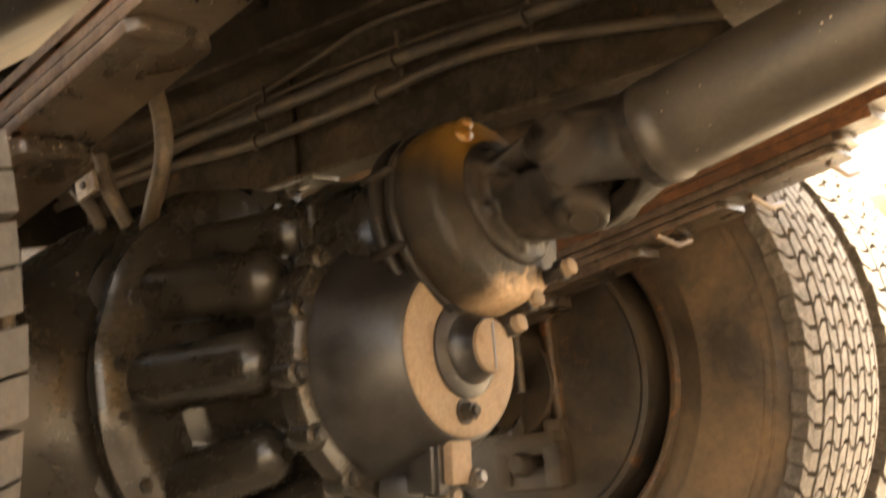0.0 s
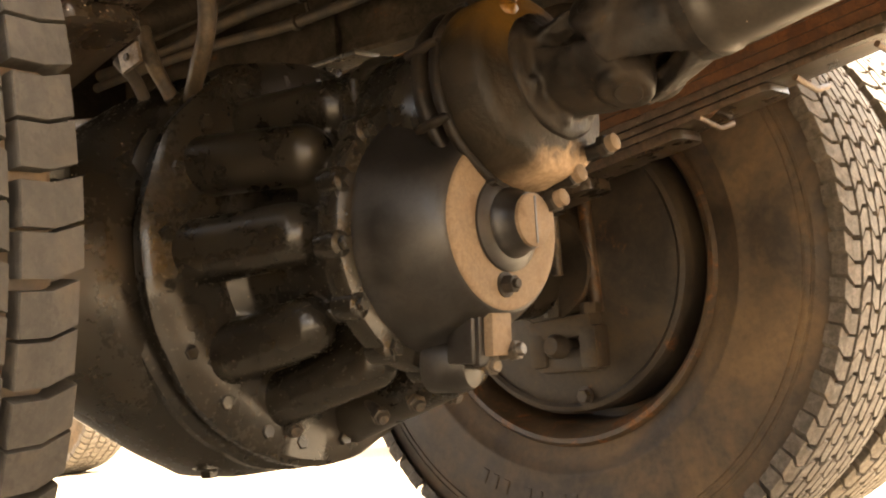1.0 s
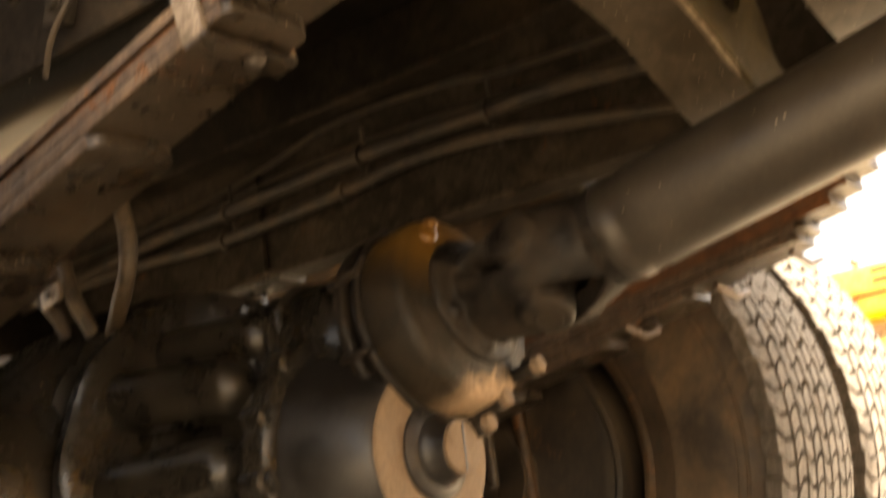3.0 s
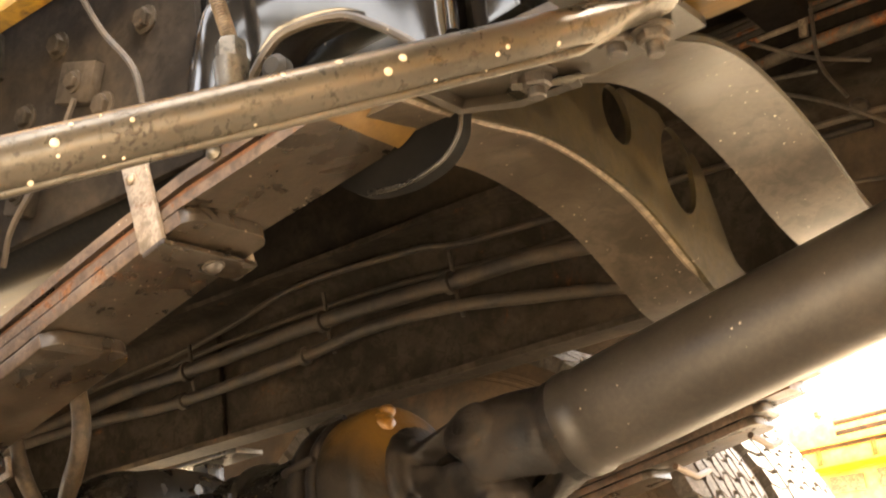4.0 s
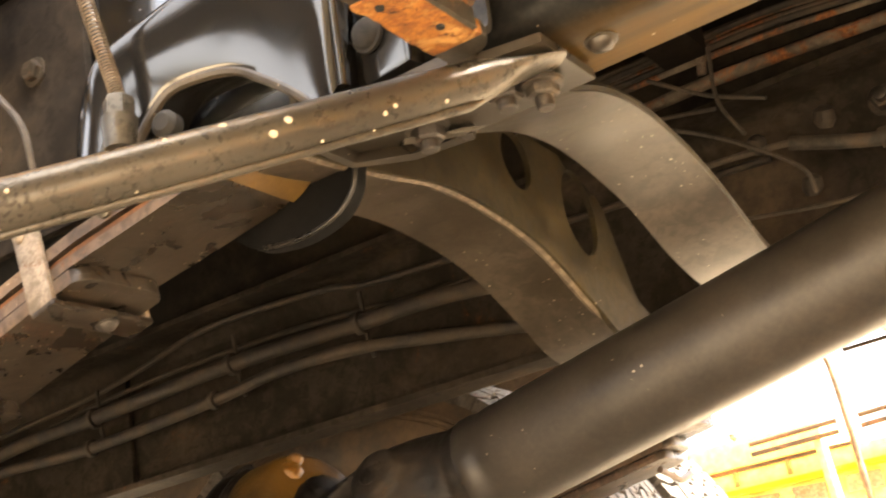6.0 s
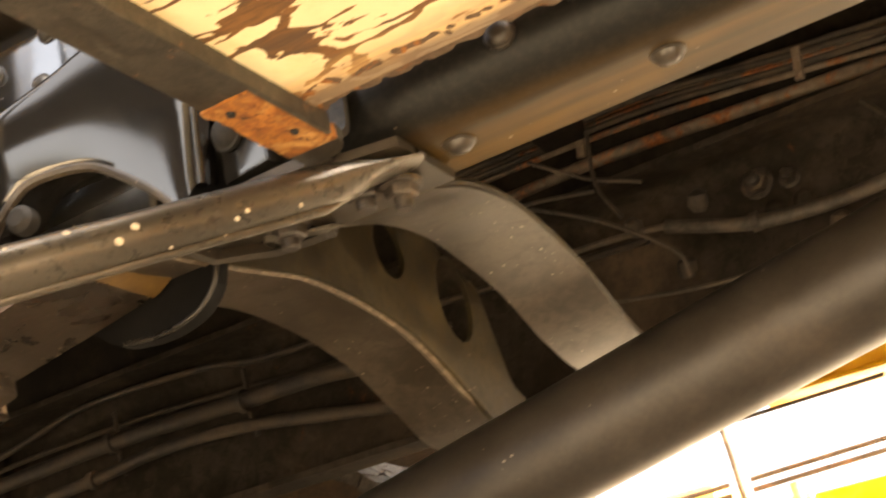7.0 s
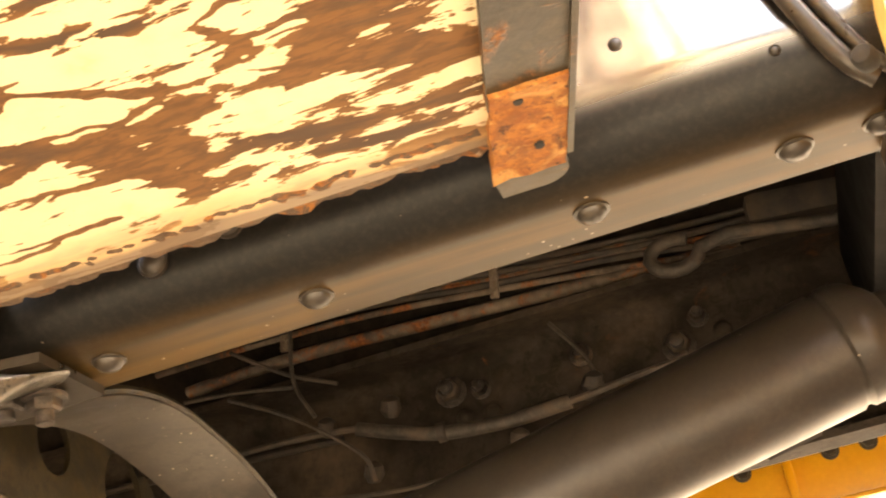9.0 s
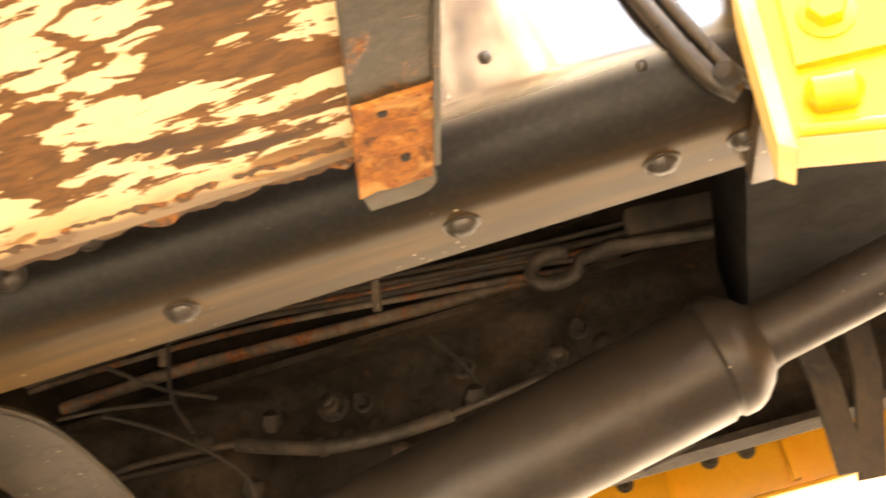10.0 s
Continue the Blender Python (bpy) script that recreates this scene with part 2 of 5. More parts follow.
CABLE = worn("dusty black cable sheath", (0.0260, 0.0215, 0.0175), (0.0390, 0.0319, 0.0254), (0.0832, 0.0624, 0.0429), 0.62, 0.0, (0.34, 0.66), 18.0, 90.0, relief=0.0012)
WIRE = worn("grey dusty wire sheath", (0.060, 0.051, 0.040), (0.085, 0.072, 0.056), (0.13, 0.10, 0.072), 0.55, 0.0, (0.42, 0.7), 20.0, 120.0, relief=0.0006)
HOSE = worn("brown dusty air hose", (0.0700, 0.0490, 0.0280), (0.0980, 0.0700, 0.0420), (0.1680, 0.1222, 0.0687), 0.5, 0.0, (0.45, 0.7), 14.0, 130.0)
FARRAIL = worn("grimy dark frame paint", (0.0372, 0.0302, 0.0239), (0.0513, 0.0417, 0.0320), (0.1243, 0.0919, 0.0625), 0.75, 0.0, (0.48, 0.80), 5.0, 80.0, rust=(0.16, 0.065, 0.025), rusty=(0.62, 0.72), relief=0.0008, spec=0.08)
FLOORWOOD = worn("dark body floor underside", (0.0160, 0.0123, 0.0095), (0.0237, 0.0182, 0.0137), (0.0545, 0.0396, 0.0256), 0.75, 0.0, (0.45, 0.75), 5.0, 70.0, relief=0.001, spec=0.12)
# Panel yellow with grime, and with its shade mixed into the base colour.
SHADEYELLOW = worn("grimy yellow paint darkened for shade", (0.30, 0.165, 0.012), (0.40, 0.22, 0.02), (0.10, 0.07, 0.03), 0.5, 0.0, (0.42, 0.7), 8.0, 90.0, rust=(0.08, 0.05, 0.02), rusty=(0.55, 0.66), relief=0.0004)
# Pale copy of the yellow: strong light is put into the colour.
LITYELLOW = worn("yellow paint paled by strong light", (0.86, 0.58, 0.14), (0.90, 0.66, 0.24), (0.78, 0.62, 0.36), 0.5, 0.0, (0.5, 0.75), 3.0, 40.0, grime=0.0)
SILL = worn("weathered sill with rust streak", (0.10, 0.078, 0.056), (0.15, 0.12, 0.09), (0.24, 0.19, 0.14), 0.75, 0.0, (0.4, 0.7), 9.0, 90.0, rust=(0.32, 0.12, 0.035), rusty=(0.48, 0.6), relief=0.001)


def tank_paint():
    """Cream paint flaking off brown steel in slanting streaks, chipped, stained tan along the seam."""
    n = Nodes("flaking cream tank paint")
    sx = n.t.nodes.new("ShaderNodeSeparateXYZ")
    n.t.links.new(n.co, sx.inputs[0])
    big = n.noise(9.5, 4, 0.55, n.stretch(1.0, 2.6, 1.0, radians(-8)), 1.2)
    mid = n.noise(26.0, 4, 0.6, n.stretch(0.8, 3.0, 1.0, radians(-16)), 0.9)
    fine = n.noise(80.0, 4, 0.6, n.stretch(0.7, 2.4, 1.0, radians(-12)), 0.4)
    along = n.step(sx.outputs[0], 0.98, 1.30, -0.100, -0.004)
    v = n.math("ADD", n.math("ADD", n.math("MULTIPLY", big, 0.42), n.math("MULTIPLY", mid, 0.36)), n.math("ADD", n.math("MULTIPLY", fine, 0.22), along))
    for scale, turn, width, gate in ((3.6, -52, 0.070, 0.40), (6.5, -38, 0.065, 0.46), (10.0, -14, 0.055, 0.47)):
        w = n.t.nodes.new("ShaderNodeTexVoronoi")
        w.feature = "DISTANCE_TO_EDGE"
        w.inputs["Scale"].default_value = scale
        m = n.stretch(0.8, 2.4, 1.0, radians(turn))
        warp = n.t.nodes.new("ShaderNodeVectorMath")
        warp.operation = "MULTIPLY_ADD"
        k = n.t.nodes.new("ShaderNodeTexNoise")
        k.inputs["Scale"].default_value = 22.0
        n.t.links.new(n.co, k.inputs[0])
        n.t.links.new(k.outputs["Color"], warp.inputs[0])
        warp.inputs[1].default_value = (0.05, 0.05, 0.05)
        n.t.links.new(m, warp.inputs[2])
        n.t.links.new(warp.outputs[0], w.inputs[0])
        streak = n.math("MULTIPLY", n.step(w.outputs[0], width, 0.0), n.step(n.noise(6.0, 3), gate, gate + 0.10))
        v = n.math("ADD", v, n.math("MULTIPLY", streak, 0.19))
    chips = n.math("MULTIPLY", n.math("LESS_THAN", n.cells(38.0, n.stretch(1.0, 1.7, 1.0, radians(-14))), n.step(n.noise(70.0, 2), 0.4, 0.8, 0.0, 0.20)), n.step(n.noise(13.0, 3), 0.50, 0.56))
    v = n.math("ADD", v, n.math("MULTIPLY", chips, 0.2))
    peel = n.step(v, 0.500, 0.504)
    edge = n.math("MULTIPLY", n.step(v, 0.490, 0.500), n.step(v, 0.508, 0.500))
    bare = n.mix(n.step(fine, 0.36, 0.62), (0.112, 0.049, 0.0125), (0.185, 0.084, 0.021))
    bare = n.mix(n.step(big, 0.5, 0.7), bare, (0.075, 0.041, 0.020))
    paint = n.mix(n.step(n.noise(30.0, 5), 0.48, 0.8), (0.84, 0.70, 0.43), (0.78, 0.56, 0.27))
    c = n.mix(n.math("MULTIPLY", edge, 0.7), n.mix(peel, paint, bare), (0.50, 0.25, 0.08))
    rim = n.math("ADD", sx.outputs[1], n.math("MULTIPLY", n.math("SUBTRACT", n.noise(12.0, 4, 0.6, n.stretch(0.5, 1.0, 1.0)), 0.5), 0.06))
    c = n.mix(n.step(rim, -0.518, -0.488, 0.0, 0.75), c, n.mix(n.step(mid, 0.4, 0.62), (0.60, 0.36, 0.13), (0.34, 0.185, 0.07)))
    c = n.mix(n.step(rim, -0.488, -0.480, 0.0, 0.8), c, (0.17, 0.125, 0.085))
    n.bump(n.math("SUBTRACT", n.math("MULTIPLY", fine, 0.3), peel), 0.0010, 0.7)
    return n.done(c, n.step(peel, 0, 1, 0.5, 0.75))


def ground_mat():
    n = Nodes("pale dusty gravel ground")
    c = n.mix(n.step(n.noise(0.6, 6, 0.6), 0.35, 0.65), (0.30, 0.240, 0.165), (0.38, 0.315, 0.225))
    c = n.mix(n.step(n.noise(40.0, 5, 0.7), 0.45, 0.7), c, (0.23, 0.18, 0.12))
    n.bump(n.noise(60.0, 6, 0.7), 0.01)
    return n.done(c, 0.9)


def rail_paint():
    """Glossy black rail with golden road dust on its lower flange; the fade and streaks also paint its sheen."""
    n = Nodes("black rail paint with golden dust and painted sheen")
    sx = n.t.nodes.new("ShaderNodeSeparateXYZ")
    n.t.links.new(n.co, sx.inputs[0])
    fine, broad = n.noise(190.0, 5, 0.6), n.noise(4.0, 4, 0.6, n.stretch(0.35, 1.0, 1.0), 0.8)
    sheen_streaks = n.noise(60.0, 3, 0.5, n.stretch(0.06, 1.0, 1.0))
    wave = n.noise(13.0, 1, 0.3, n.stretch(1.0, 1.0, 0.14))
    # Black-to-golden fade: dust plus the flange's reflected gradient, put into colour.
    film = n.step(n.math("ADD", sx.outputs[1], n.math("MULTIPLY", n.math("SUBTRACT", broad, 0.5), 0.03)), -0.402, -0.350)
    dust = n.mix(n.step(n.math("ADD", broad, n.math("MULTIPLY", n.math("SUBTRACT", sheen_streaks, 0.5), 0.5)), 0.36, 0.68), (0.046, 0.0275, 0.0070), (0.135, 0.074, 0.0145))
    c = n.mix(film, n.mix(n.step(fine, 0.4, 0.7), (0.010, 0.0095, 0.0088), (0.018, 0.016, 0.0135)), dust)
    s = n.math("MULTIPLY", n.math("LESS_THAN", n.cells(110.0), n.step(n.noise(210.0, 2), 0.35, 0.75, 0.03, 0.18)), n.step(n.noise(16.0, 3), 0.54, 0.60))
    c = n.mix(n.math("MULTIPLY", s, 0.8), c, (0.42, 0.34, 0.24))
    n.bump(n.math("ADD", n.math("MULTIPLY", wave, n.step(sx.outputs[2], 0.920, 0.945)), n.math("MULTIPLY", fine, 0.003)), 0.0120, 0.7)
    web = n.step(sx.outputs[2], 0.915, 0.950)
    n.put(n.b.inputs["IOR"], n.step(web, 0.0, 1.0, 1.26, 3.3))
    n.b.inputs["Specular Tint"].default_value = (0.97, 0.99, 1.0, 1.0)
    return n.done(c, n.math("ADD", n.step(web, 0.0, 1.0, 0.36, 0.13), n.math("MULTIPLY", n.math("SUBTRACT", sheen_streaks, 0.5), 0.12)), 0.0, 0.0, 0.55)


def seal_paint():
    """Dull brown casting with a bank of tan dust along its underside and an amber grease stain on top."""
    n = Nodes("dull brown casting with tan dust bank")
    fine, broad = n.noise(120.0, 5, 0.6), n.noise(26.0, 4, 0.6, warp=0.6)
    c = n.mix(n.step(broad, 0.35, 0.68), (0.012, 0.0092, 0.0060), (0.026, 0.0188, 0.0115))
    sx = n.t.nodes.new("ShaderNodeSeparateXYZ")
    n.t.links.new(n.co, sx.inputs[0])
    low = n.math("SUBTRACT", sx.outputs[2], n.math("MULTIPLY", sx.outputs[0], PINION_SLOPE))
    low = n.math("ADD", low, n.math("MULTIPLY", n.math("SUBTRACT", n.noise(42.0, 4, 0.6, warp=0.8), 0.5), 0.045))
    bank = n.math("MULTIPLY", n.step(low, 0.512, 0.488), n.step(sx.outputs[1], -0.062, -0.022))
    c = n.mix(bank, c, n.mix(n.step(fine, 0.35, 0.65), (0.32, 0.225, 0.145), (0.23, 0.158, 0.098)))
    v = n.t.nodes.new("ShaderNodeVectorMath")
    v.operation = "DISTANCE"
    n.t.links.new(n.co, v.inputs[0])
    v.inputs[1].default_value = (0.432, -0.030, 0.745)
    far = n.math("ADD", v.outputs["Value"], n.math("MULTIPLY", n.math("SUBTRACT", broad, 0.5), 0.06))
    c = n.mix(n.step(far, 0.090, 0.025, 0.0, 0.85), c, (0.125, 0.062, 0.010))
    n.bump(n.math("ADD", n.math("ADD", fine, broad), n.math("MULTIPLY", bank, 0.6)), 0.0022)
    return n.done(c, n.step(bank, 0.0, 1.0, 0.50, 0.85), 0.0, 0.0, 0.24)


SLOPE, PINION_SLOPE = 0.205, 0.185
DRUMDUST = seal_paint()
RAILPAINT = rail_paint()
TANK = tank_paint()
GROUND = ground_mat()


# ---- building ----
def thing(name, at, label, category, group="", kind=""):
    ob = new(name)
    ob.empty_display_size = 0.05
    ob.matrix_basis = Matrix.Translation(at)
    return tagged(ob, label, category, group, kind)


def link(name, bm, mat, smooth=40):
    me = bpy.data.meshes.new(name)
    bmesh.ops.recalc_face_normals(bm, faces=bm.faces)
    bm.to_mesh(me)
    bm.free()
    for m in (mat if isinstance(mat, (list, tuple)) else [mat]):
        me.materials.append(m)
    if smooth:
        me.polygons.foreach_set("use_smooth", [True] * len(me.polygons))
        me.set_sharp_from_angle(angle=radians(smooth))
    return new(name, me)


def part(name, bm, mat, parent, label="", smooth=40, kind=""):
    ob = link(name, bm, mat, smooth)
    ob.parent = parent
    if parent.type == "EMPTY":
        ob.matrix_parent_inverse = parent.matrix_basis.inverted()
    return tagged(ob, label, kind=kind)


def frame_to(direction, up=(0, 0, 1)):
    """A 3x3 whose z runs along direction."""
    z = Vector(direction).normalized()
    u = Vector(up)
    if abs(z.dot(u.normalized())) > 0.98:
        u = Vector((1, 0, 0))
    x = u.cross(z).normalized()
    return Matrix((x, z.cross(x), z)).transposed()


def box(bm, c, size, rot=None, bevel=0.0, mi=0):
    m = Matrix.Translation(c) @ ((rot.to_4x4() if rot else Matrix.Identity(4)) @ Matrix.Diagonal((*size, 1)))
    r = bmesh.ops.create_cube(bm, size=1.0, matrix=m)
    fs = {f for v in r["verts"] for f in v.link_faces}
    if bevel:
        es = list({e for v in r["verts"] for e in v.link_edges})
        g = bmesh.ops.bevel(bm, geom=es, offset=bevel, segments=2, profile=0.6, affect="EDGES")
        fs = set(g["faces"]) | {f for f in fs if f.is_valid}
    for f in fs:
        f.material_index = mi
    return bm


def lathe(bm, prof, at, direction, n=32, wobble=0.0, mi=0, cap=True):
    """Revolve (radius, height) pairs about direction through at."""
    fr = frame_to(direction)
    rings = []
    for r, h in prof:
        ring = []
        for i in range(n):
            a = 2 * math.pi * i / n
            p = Vector(at) + fr @ Vector((r * math.cos(a), r * math.sin(a), h))
            if wobble:
                p += Vector(noise.noise_vector(p * 18)) * wobble
            ring.append(bm.verts.new(p))
        rings.append(ring)
    for a, b in zip(rings, rings[1:]):
        for i in range(n):
            bm.faces.new((a[i], a[(i + 1) % n], b[(i + 1) % n], b[i])).material_index = mi
    if cap:
        for ring in (rings[0], rings[-1]):
            bm.faces.new(ring).material_index = mi
    return bm


def spline(pts, n=8):
    """Smooth points through pts (Catmull-Rom)."""
    p = [Vector(q) for q in pts]
    p = [2 * p[0] - p[1]] + p + [2 * p[-1] - p[-2]]
    out = []
    for i in range(1, len(p) - 2):
        for k in range(n):
            t = k / n
            a, b, c, d = p[i - 1:i + 3]
            out.append(0.5 * (2 * b + (c - a) * t + (2 * a - 5 * b + 4 * c - d) * t * t + (3 * b - a - 3 * c + d) * t ** 3))
    return out + [p[-2]]


def tube(bm, pts, r, n=12, flat=1.0, mi=0):
    """A round (or flattened) tube along pts; r is one radius or one a point."""
    pts = [Vector(p) for p in pts]
    rs = r if isinstance(r, (list, tuple)) else [r] * len(pts)
    rings, x = [], None
    for i, p in enumerate(pts):
        z = (pts[min(i + 1, len(pts) - 1)] - pts[max(i - 1, 0)]).normalized()
        x = frame_to(z).col[0] if x is None else (x - z * x.dot(z)).normalized()
        y = z.cross(x)
        rings.append([bm.verts.new(p + (x * math.cos(a) + y * math.sin(a) * flat) * rs[i]) for a in (2 * math.pi * k / n for k in range(n))])
    for a, b in zip(rings, rings[1:]):
        for i in range(n):
            bm.faces.new((a[i], a[(i + 1) % n], b[(i + 1) % n], b[i])).material_index = mi
    bm.faces.new(rings[0]).material_index = mi
    bm.faces.new(rings[-1]).material_index = mi
    return bm


def bar(bm, pts, wide, thick, mi=0):
    """A flat bar along pts: wide is the vector across it, thick the vector through it (pts lie on its middle)."""
    w = Vector(wide) / 2
    rings = []
    for i, p in enumerate(pts):
        p = Vector(p)
        d = (Vector(pts[min(i + 1, len(pts) - 1)]) - Vector(pts[max(i - 1, 0)])).normalized()
        t = d.cross(w).normalized() * (thick / 2)
        rings.append([bm.verts.new(q) for q in (p - w - t, p + w - t, p + w + t, p - w + t)])
    for a, b in zip(rings, rings[1:]):
        for i in range(4):
            bm.faces.new((a[i], a[(i + 1) % 4], b[(i + 1) % 4], b[i])).material_index = mi
    bm.faces.new(rings[0]).material_index = mi
    bm.faces.new(rings[-1]).material_index = mi
    return bm


def plate(bm, outline, u, v, at, thick, mi=0):
    """A plate: outline in (u, v) from at, thick along u x v."""
    u, v, at = Vector(u), Vector(v), Vector(at)
    w = u.cross(v).normalized() * thick
    a = [bm.verts.new(at + u * x + v * y) for x, y in outline]
    b = [bm.verts.new(at + u * x + v * y + w) for x, y in outline]
    n = len(a)
    for i in range(n):
        bm.faces.new((a[i], a[(i + 1) % n], b[(i + 1) % n], b[i])).material_index = mi
    bm.faces.new(a).material_index = mi
    bm.faces.new(b).material_index = mi
    return bm


def soften(bm, width, segments=2, angle=30):
    es = [e for e in bm.edges if len(e.link_faces) == 2 and e.calc_face_angle(0) > radians(angle)]
    bmesh.ops.bevel(bm, geom=es, offset=width, segments=segments, profile=0.6, affect="EDGES", clamp_overlap=True)
    return bm


def hexbolt(bm, at, direction, r=0.010, h=0.009, washer=True, stud=0.0):
    at, d = Vector(at), Vector(direction).normalized()
    if washer:
        lathe(bm, [(r * 1.35, -0.001), (r * 1.35, 0.002), (r * 1.2, 0.0025)], at, d, 14)
    lathe(bm, [(r, 0.001), (r, h * 0.85), (r * 0.86, h)], at, d, 6)
    if stud:
        lathe(bm, [(r * 0.55, h * 0.5), (r * 0.55, h + stud), (r * 0.45, h + stud + 0.001)], at, d, 10)
    return bm


def rivet(bm, at, direction, r=0.0115):
    return lathe(bm, [(r * 1.18, -0.002), (r * 1.18, 0.0012), (r, 0.0018), (r * 0.95, r * 0.35), (r * 0.75, r * 0.6), (r * 0.4, r * 0.76), (r * 0.1, r * 0.8)], at, direction, 20)


def bm_new():
    return bmesh.new()


LUMPS = bpy.data.textures.new("casting_lumps", "CLOUDS")
LUMPS.noise_scale, LUMPS.noise_depth = 0.022, 2


def cast(ob, voxel, rounds=4, lumps=0.003):
    """Melts the joined solids of a casting into one uneven skin."""
    m = ob.modifiers.new("melt", "REMESH")
    m.mode, m.voxel_size, m.use_smooth_shade = "VOXEL", voxel, True
    m = ob.modifiers.new("round", "SMOOTH")
    m.factor, m.iterations = 0.5, rounds
    m = ob.modifiers.new("lumps", "DISPLACE")
    m.texture, m.strength, m.mid_level = LUMPS, lumps, 0.5
    return ob


# ---- ground and distance ----
g = bm_new()
for r0, r1, k in ((0, 6, 24), (6, 60, 24), (60, 2500, 24)):
    for i in range(k):
        a, b = 2 * math.pi * i / k, 2 * math.pi * (i + 1) / k
        q = [(r0 * math.cos(a), r0 * math.sin(a)), (r1 * math.cos(a), r1 * math.sin(a)), (r1 * math.cos(b), r1 * math.sin(b)), (r0 * math.cos(b), r0 * math.sin(b))]
        q = q[1:] + q[:1] if r0 else [(0, 0)] + q[1:3]
        g.faces.new([g.verts.new((x, y, 0)) for x, y in q])
bmesh.ops.remove_doubles(g, verts=g.verts, dist=1e-4)
tagged(link("ground", g, GROUND, 0), "pale dusty gravel ground in bright daylight", "ground", kind="structure")

RAIL_Z, RAIL_TOP, RAIL_Y, FLANGE = 0.888, 1.138, 0.44, 0.090
NEAR_Y = 0.412
TYRE_R, HUB_Z = 0.52, 0.52


def shaft_z(x):
    return 0.690 + SLOPE * (x - 0.60)


# ---- chassis ----
def channel(bm, side, x0, x1, z0, z1, t=0.009, r=0.040):
    """A C-channel whose web stands at y = side * RAIL_Y, flanges turned inwards."""
    out = [(FLANGE, 0)]
    out += [(r - r * math.sin(a), r - r * math.cos(a)) for a in (math.pi / 2 * k / 12 for k in range(13))]
    h = z1 - z0
    out += [(r - r * math.cos(a), h - r + r * math.sin(a)) for a in (math.pi / 2 * k / 12 for k in range(13))]
    q = r - t
    out += [(FLANGE, h), (FLANGE, h - t)]
    out += [(r - q * math.cos(a), h - r + q * math.sin(a)) for a in (math.pi / 2 * (6 - k) / 6 for k in range(7))]
    out += [(r - q * math.sin(a), r - q * math.cos(a)) for a in (math.pi / 2 * (6 - k) / 6 for k in range(7))]
    out += [(FLANGE, t)]
    plate(bm, out, (0, -side, 0), (0, 0, 1), (x0 if side < 0 else x1, side * (RAIL_Y if side > 0 else NEAR_Y), z0), x1 - x0)
    return bm


def frame_rail(side, x0, x1, label, mats, rivets):
    ob = thing("frame_rail", (0, side * RAIL_Y, RAIL_Z), label, "frame rail", "chassis rails")
    b = channel(bm_new(), side, x0, x1, RAIL_Z, RAIL_TOP)
    for f in b.faces:
        f.normal_update()
        if abs(f.normal.y) > 0.93:
            f.material_index = 1
    rail = part("rail_channel", b, mats, ob)
    for x, y, z, d, r in rivets:
        part("rivet", rivet(bm_new(), (x, y, z), d, r), mats[2], rail)
    return ob


RIVETS = [(x, -0.361, RAIL_Z, (0, 0, -1), 0.0100) for x in (1.010, 1.162, 1.348, 1.475, 1.527)]
RIVETS += [(x, -NEAR_Y, z, (0, -1, 0), 0.009) for x, z in ((1.13, 0.930), (1.075, 0.920))]
RIVETS += [(x, -NEAR_Y, z, (0, -1, 0), 0.0085) for x, z in ((0.690, 1.055), (0.668, 1.020), (0.640, 1.085), (0.70, 1.10))]
RIVETS += [(1.478, -NEAR_Y, 0.926, (0, -1, 0), 0.0030), (1.392, -NEAR_Y, 0.965, (0, -1, 0), 0.0036)]
frame_rail(-1, -0.9, 1.545, "black chassis rail with dusty underside and rivets", [RAILPAINT, RAILPAINT, SATIN], RIVETS)
frame_rail(1, -1.6, 2.4, "grimy dark chassis rail carrying cables", [FARRAIL, FARRAIL, FARRAIL],
           [(x, 0.431, z, (0, -1, 0), 0.012) for x, z in ((1.059, 1.05), (1.096, 1.05), (1.346, 1.03), (1.40, 1.07), (1.22, 1.04))])

# floor of the body over the rails
body = thing("truck_body", (0.4, 0, 1.14), "dark underside of a truck body floor", "truck body")
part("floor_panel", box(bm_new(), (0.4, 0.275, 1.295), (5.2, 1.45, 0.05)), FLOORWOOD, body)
# Out of view above the floor; the box also keeps sun off the ground.
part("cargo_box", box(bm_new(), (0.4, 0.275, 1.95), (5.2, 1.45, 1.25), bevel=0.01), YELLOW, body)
# Unseen block in the cab's place, added to stop light from ahead.
part("cab_light_block", box(bm_new(), (3.75, 0.0, 1.45), (1.6, 2.3, 2.2), bevel=0.05), YELLOW, body)
# Unseen overhang with arms, added so the hanger cheek mirrors less sky.
part("sky_block_sill", box(bm_new(), (-0.70, -1.03, 1.297), (2.92, 0.46, 0.06), bevel=0.006), FLOORWOOD, body)
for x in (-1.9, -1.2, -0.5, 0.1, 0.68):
    part("sky_block_arm", box(bm_new(), (x, -0.77, 1.30), (0.05, 0.70, 0.05), bevel=0.004), FLOORWOOD, body)
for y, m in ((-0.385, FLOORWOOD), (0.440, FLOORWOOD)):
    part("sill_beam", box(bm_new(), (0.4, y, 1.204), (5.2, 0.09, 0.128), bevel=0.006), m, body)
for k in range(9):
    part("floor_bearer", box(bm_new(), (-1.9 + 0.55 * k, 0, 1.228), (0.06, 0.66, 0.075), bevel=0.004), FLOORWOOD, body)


# ---- crossmember with two curved flanges ----
def arch(name, prof, x0, x1, mat, t=0.008):
    b = bm_new()
    pts = spline([(0, y, z) for y, z in prof], 8)
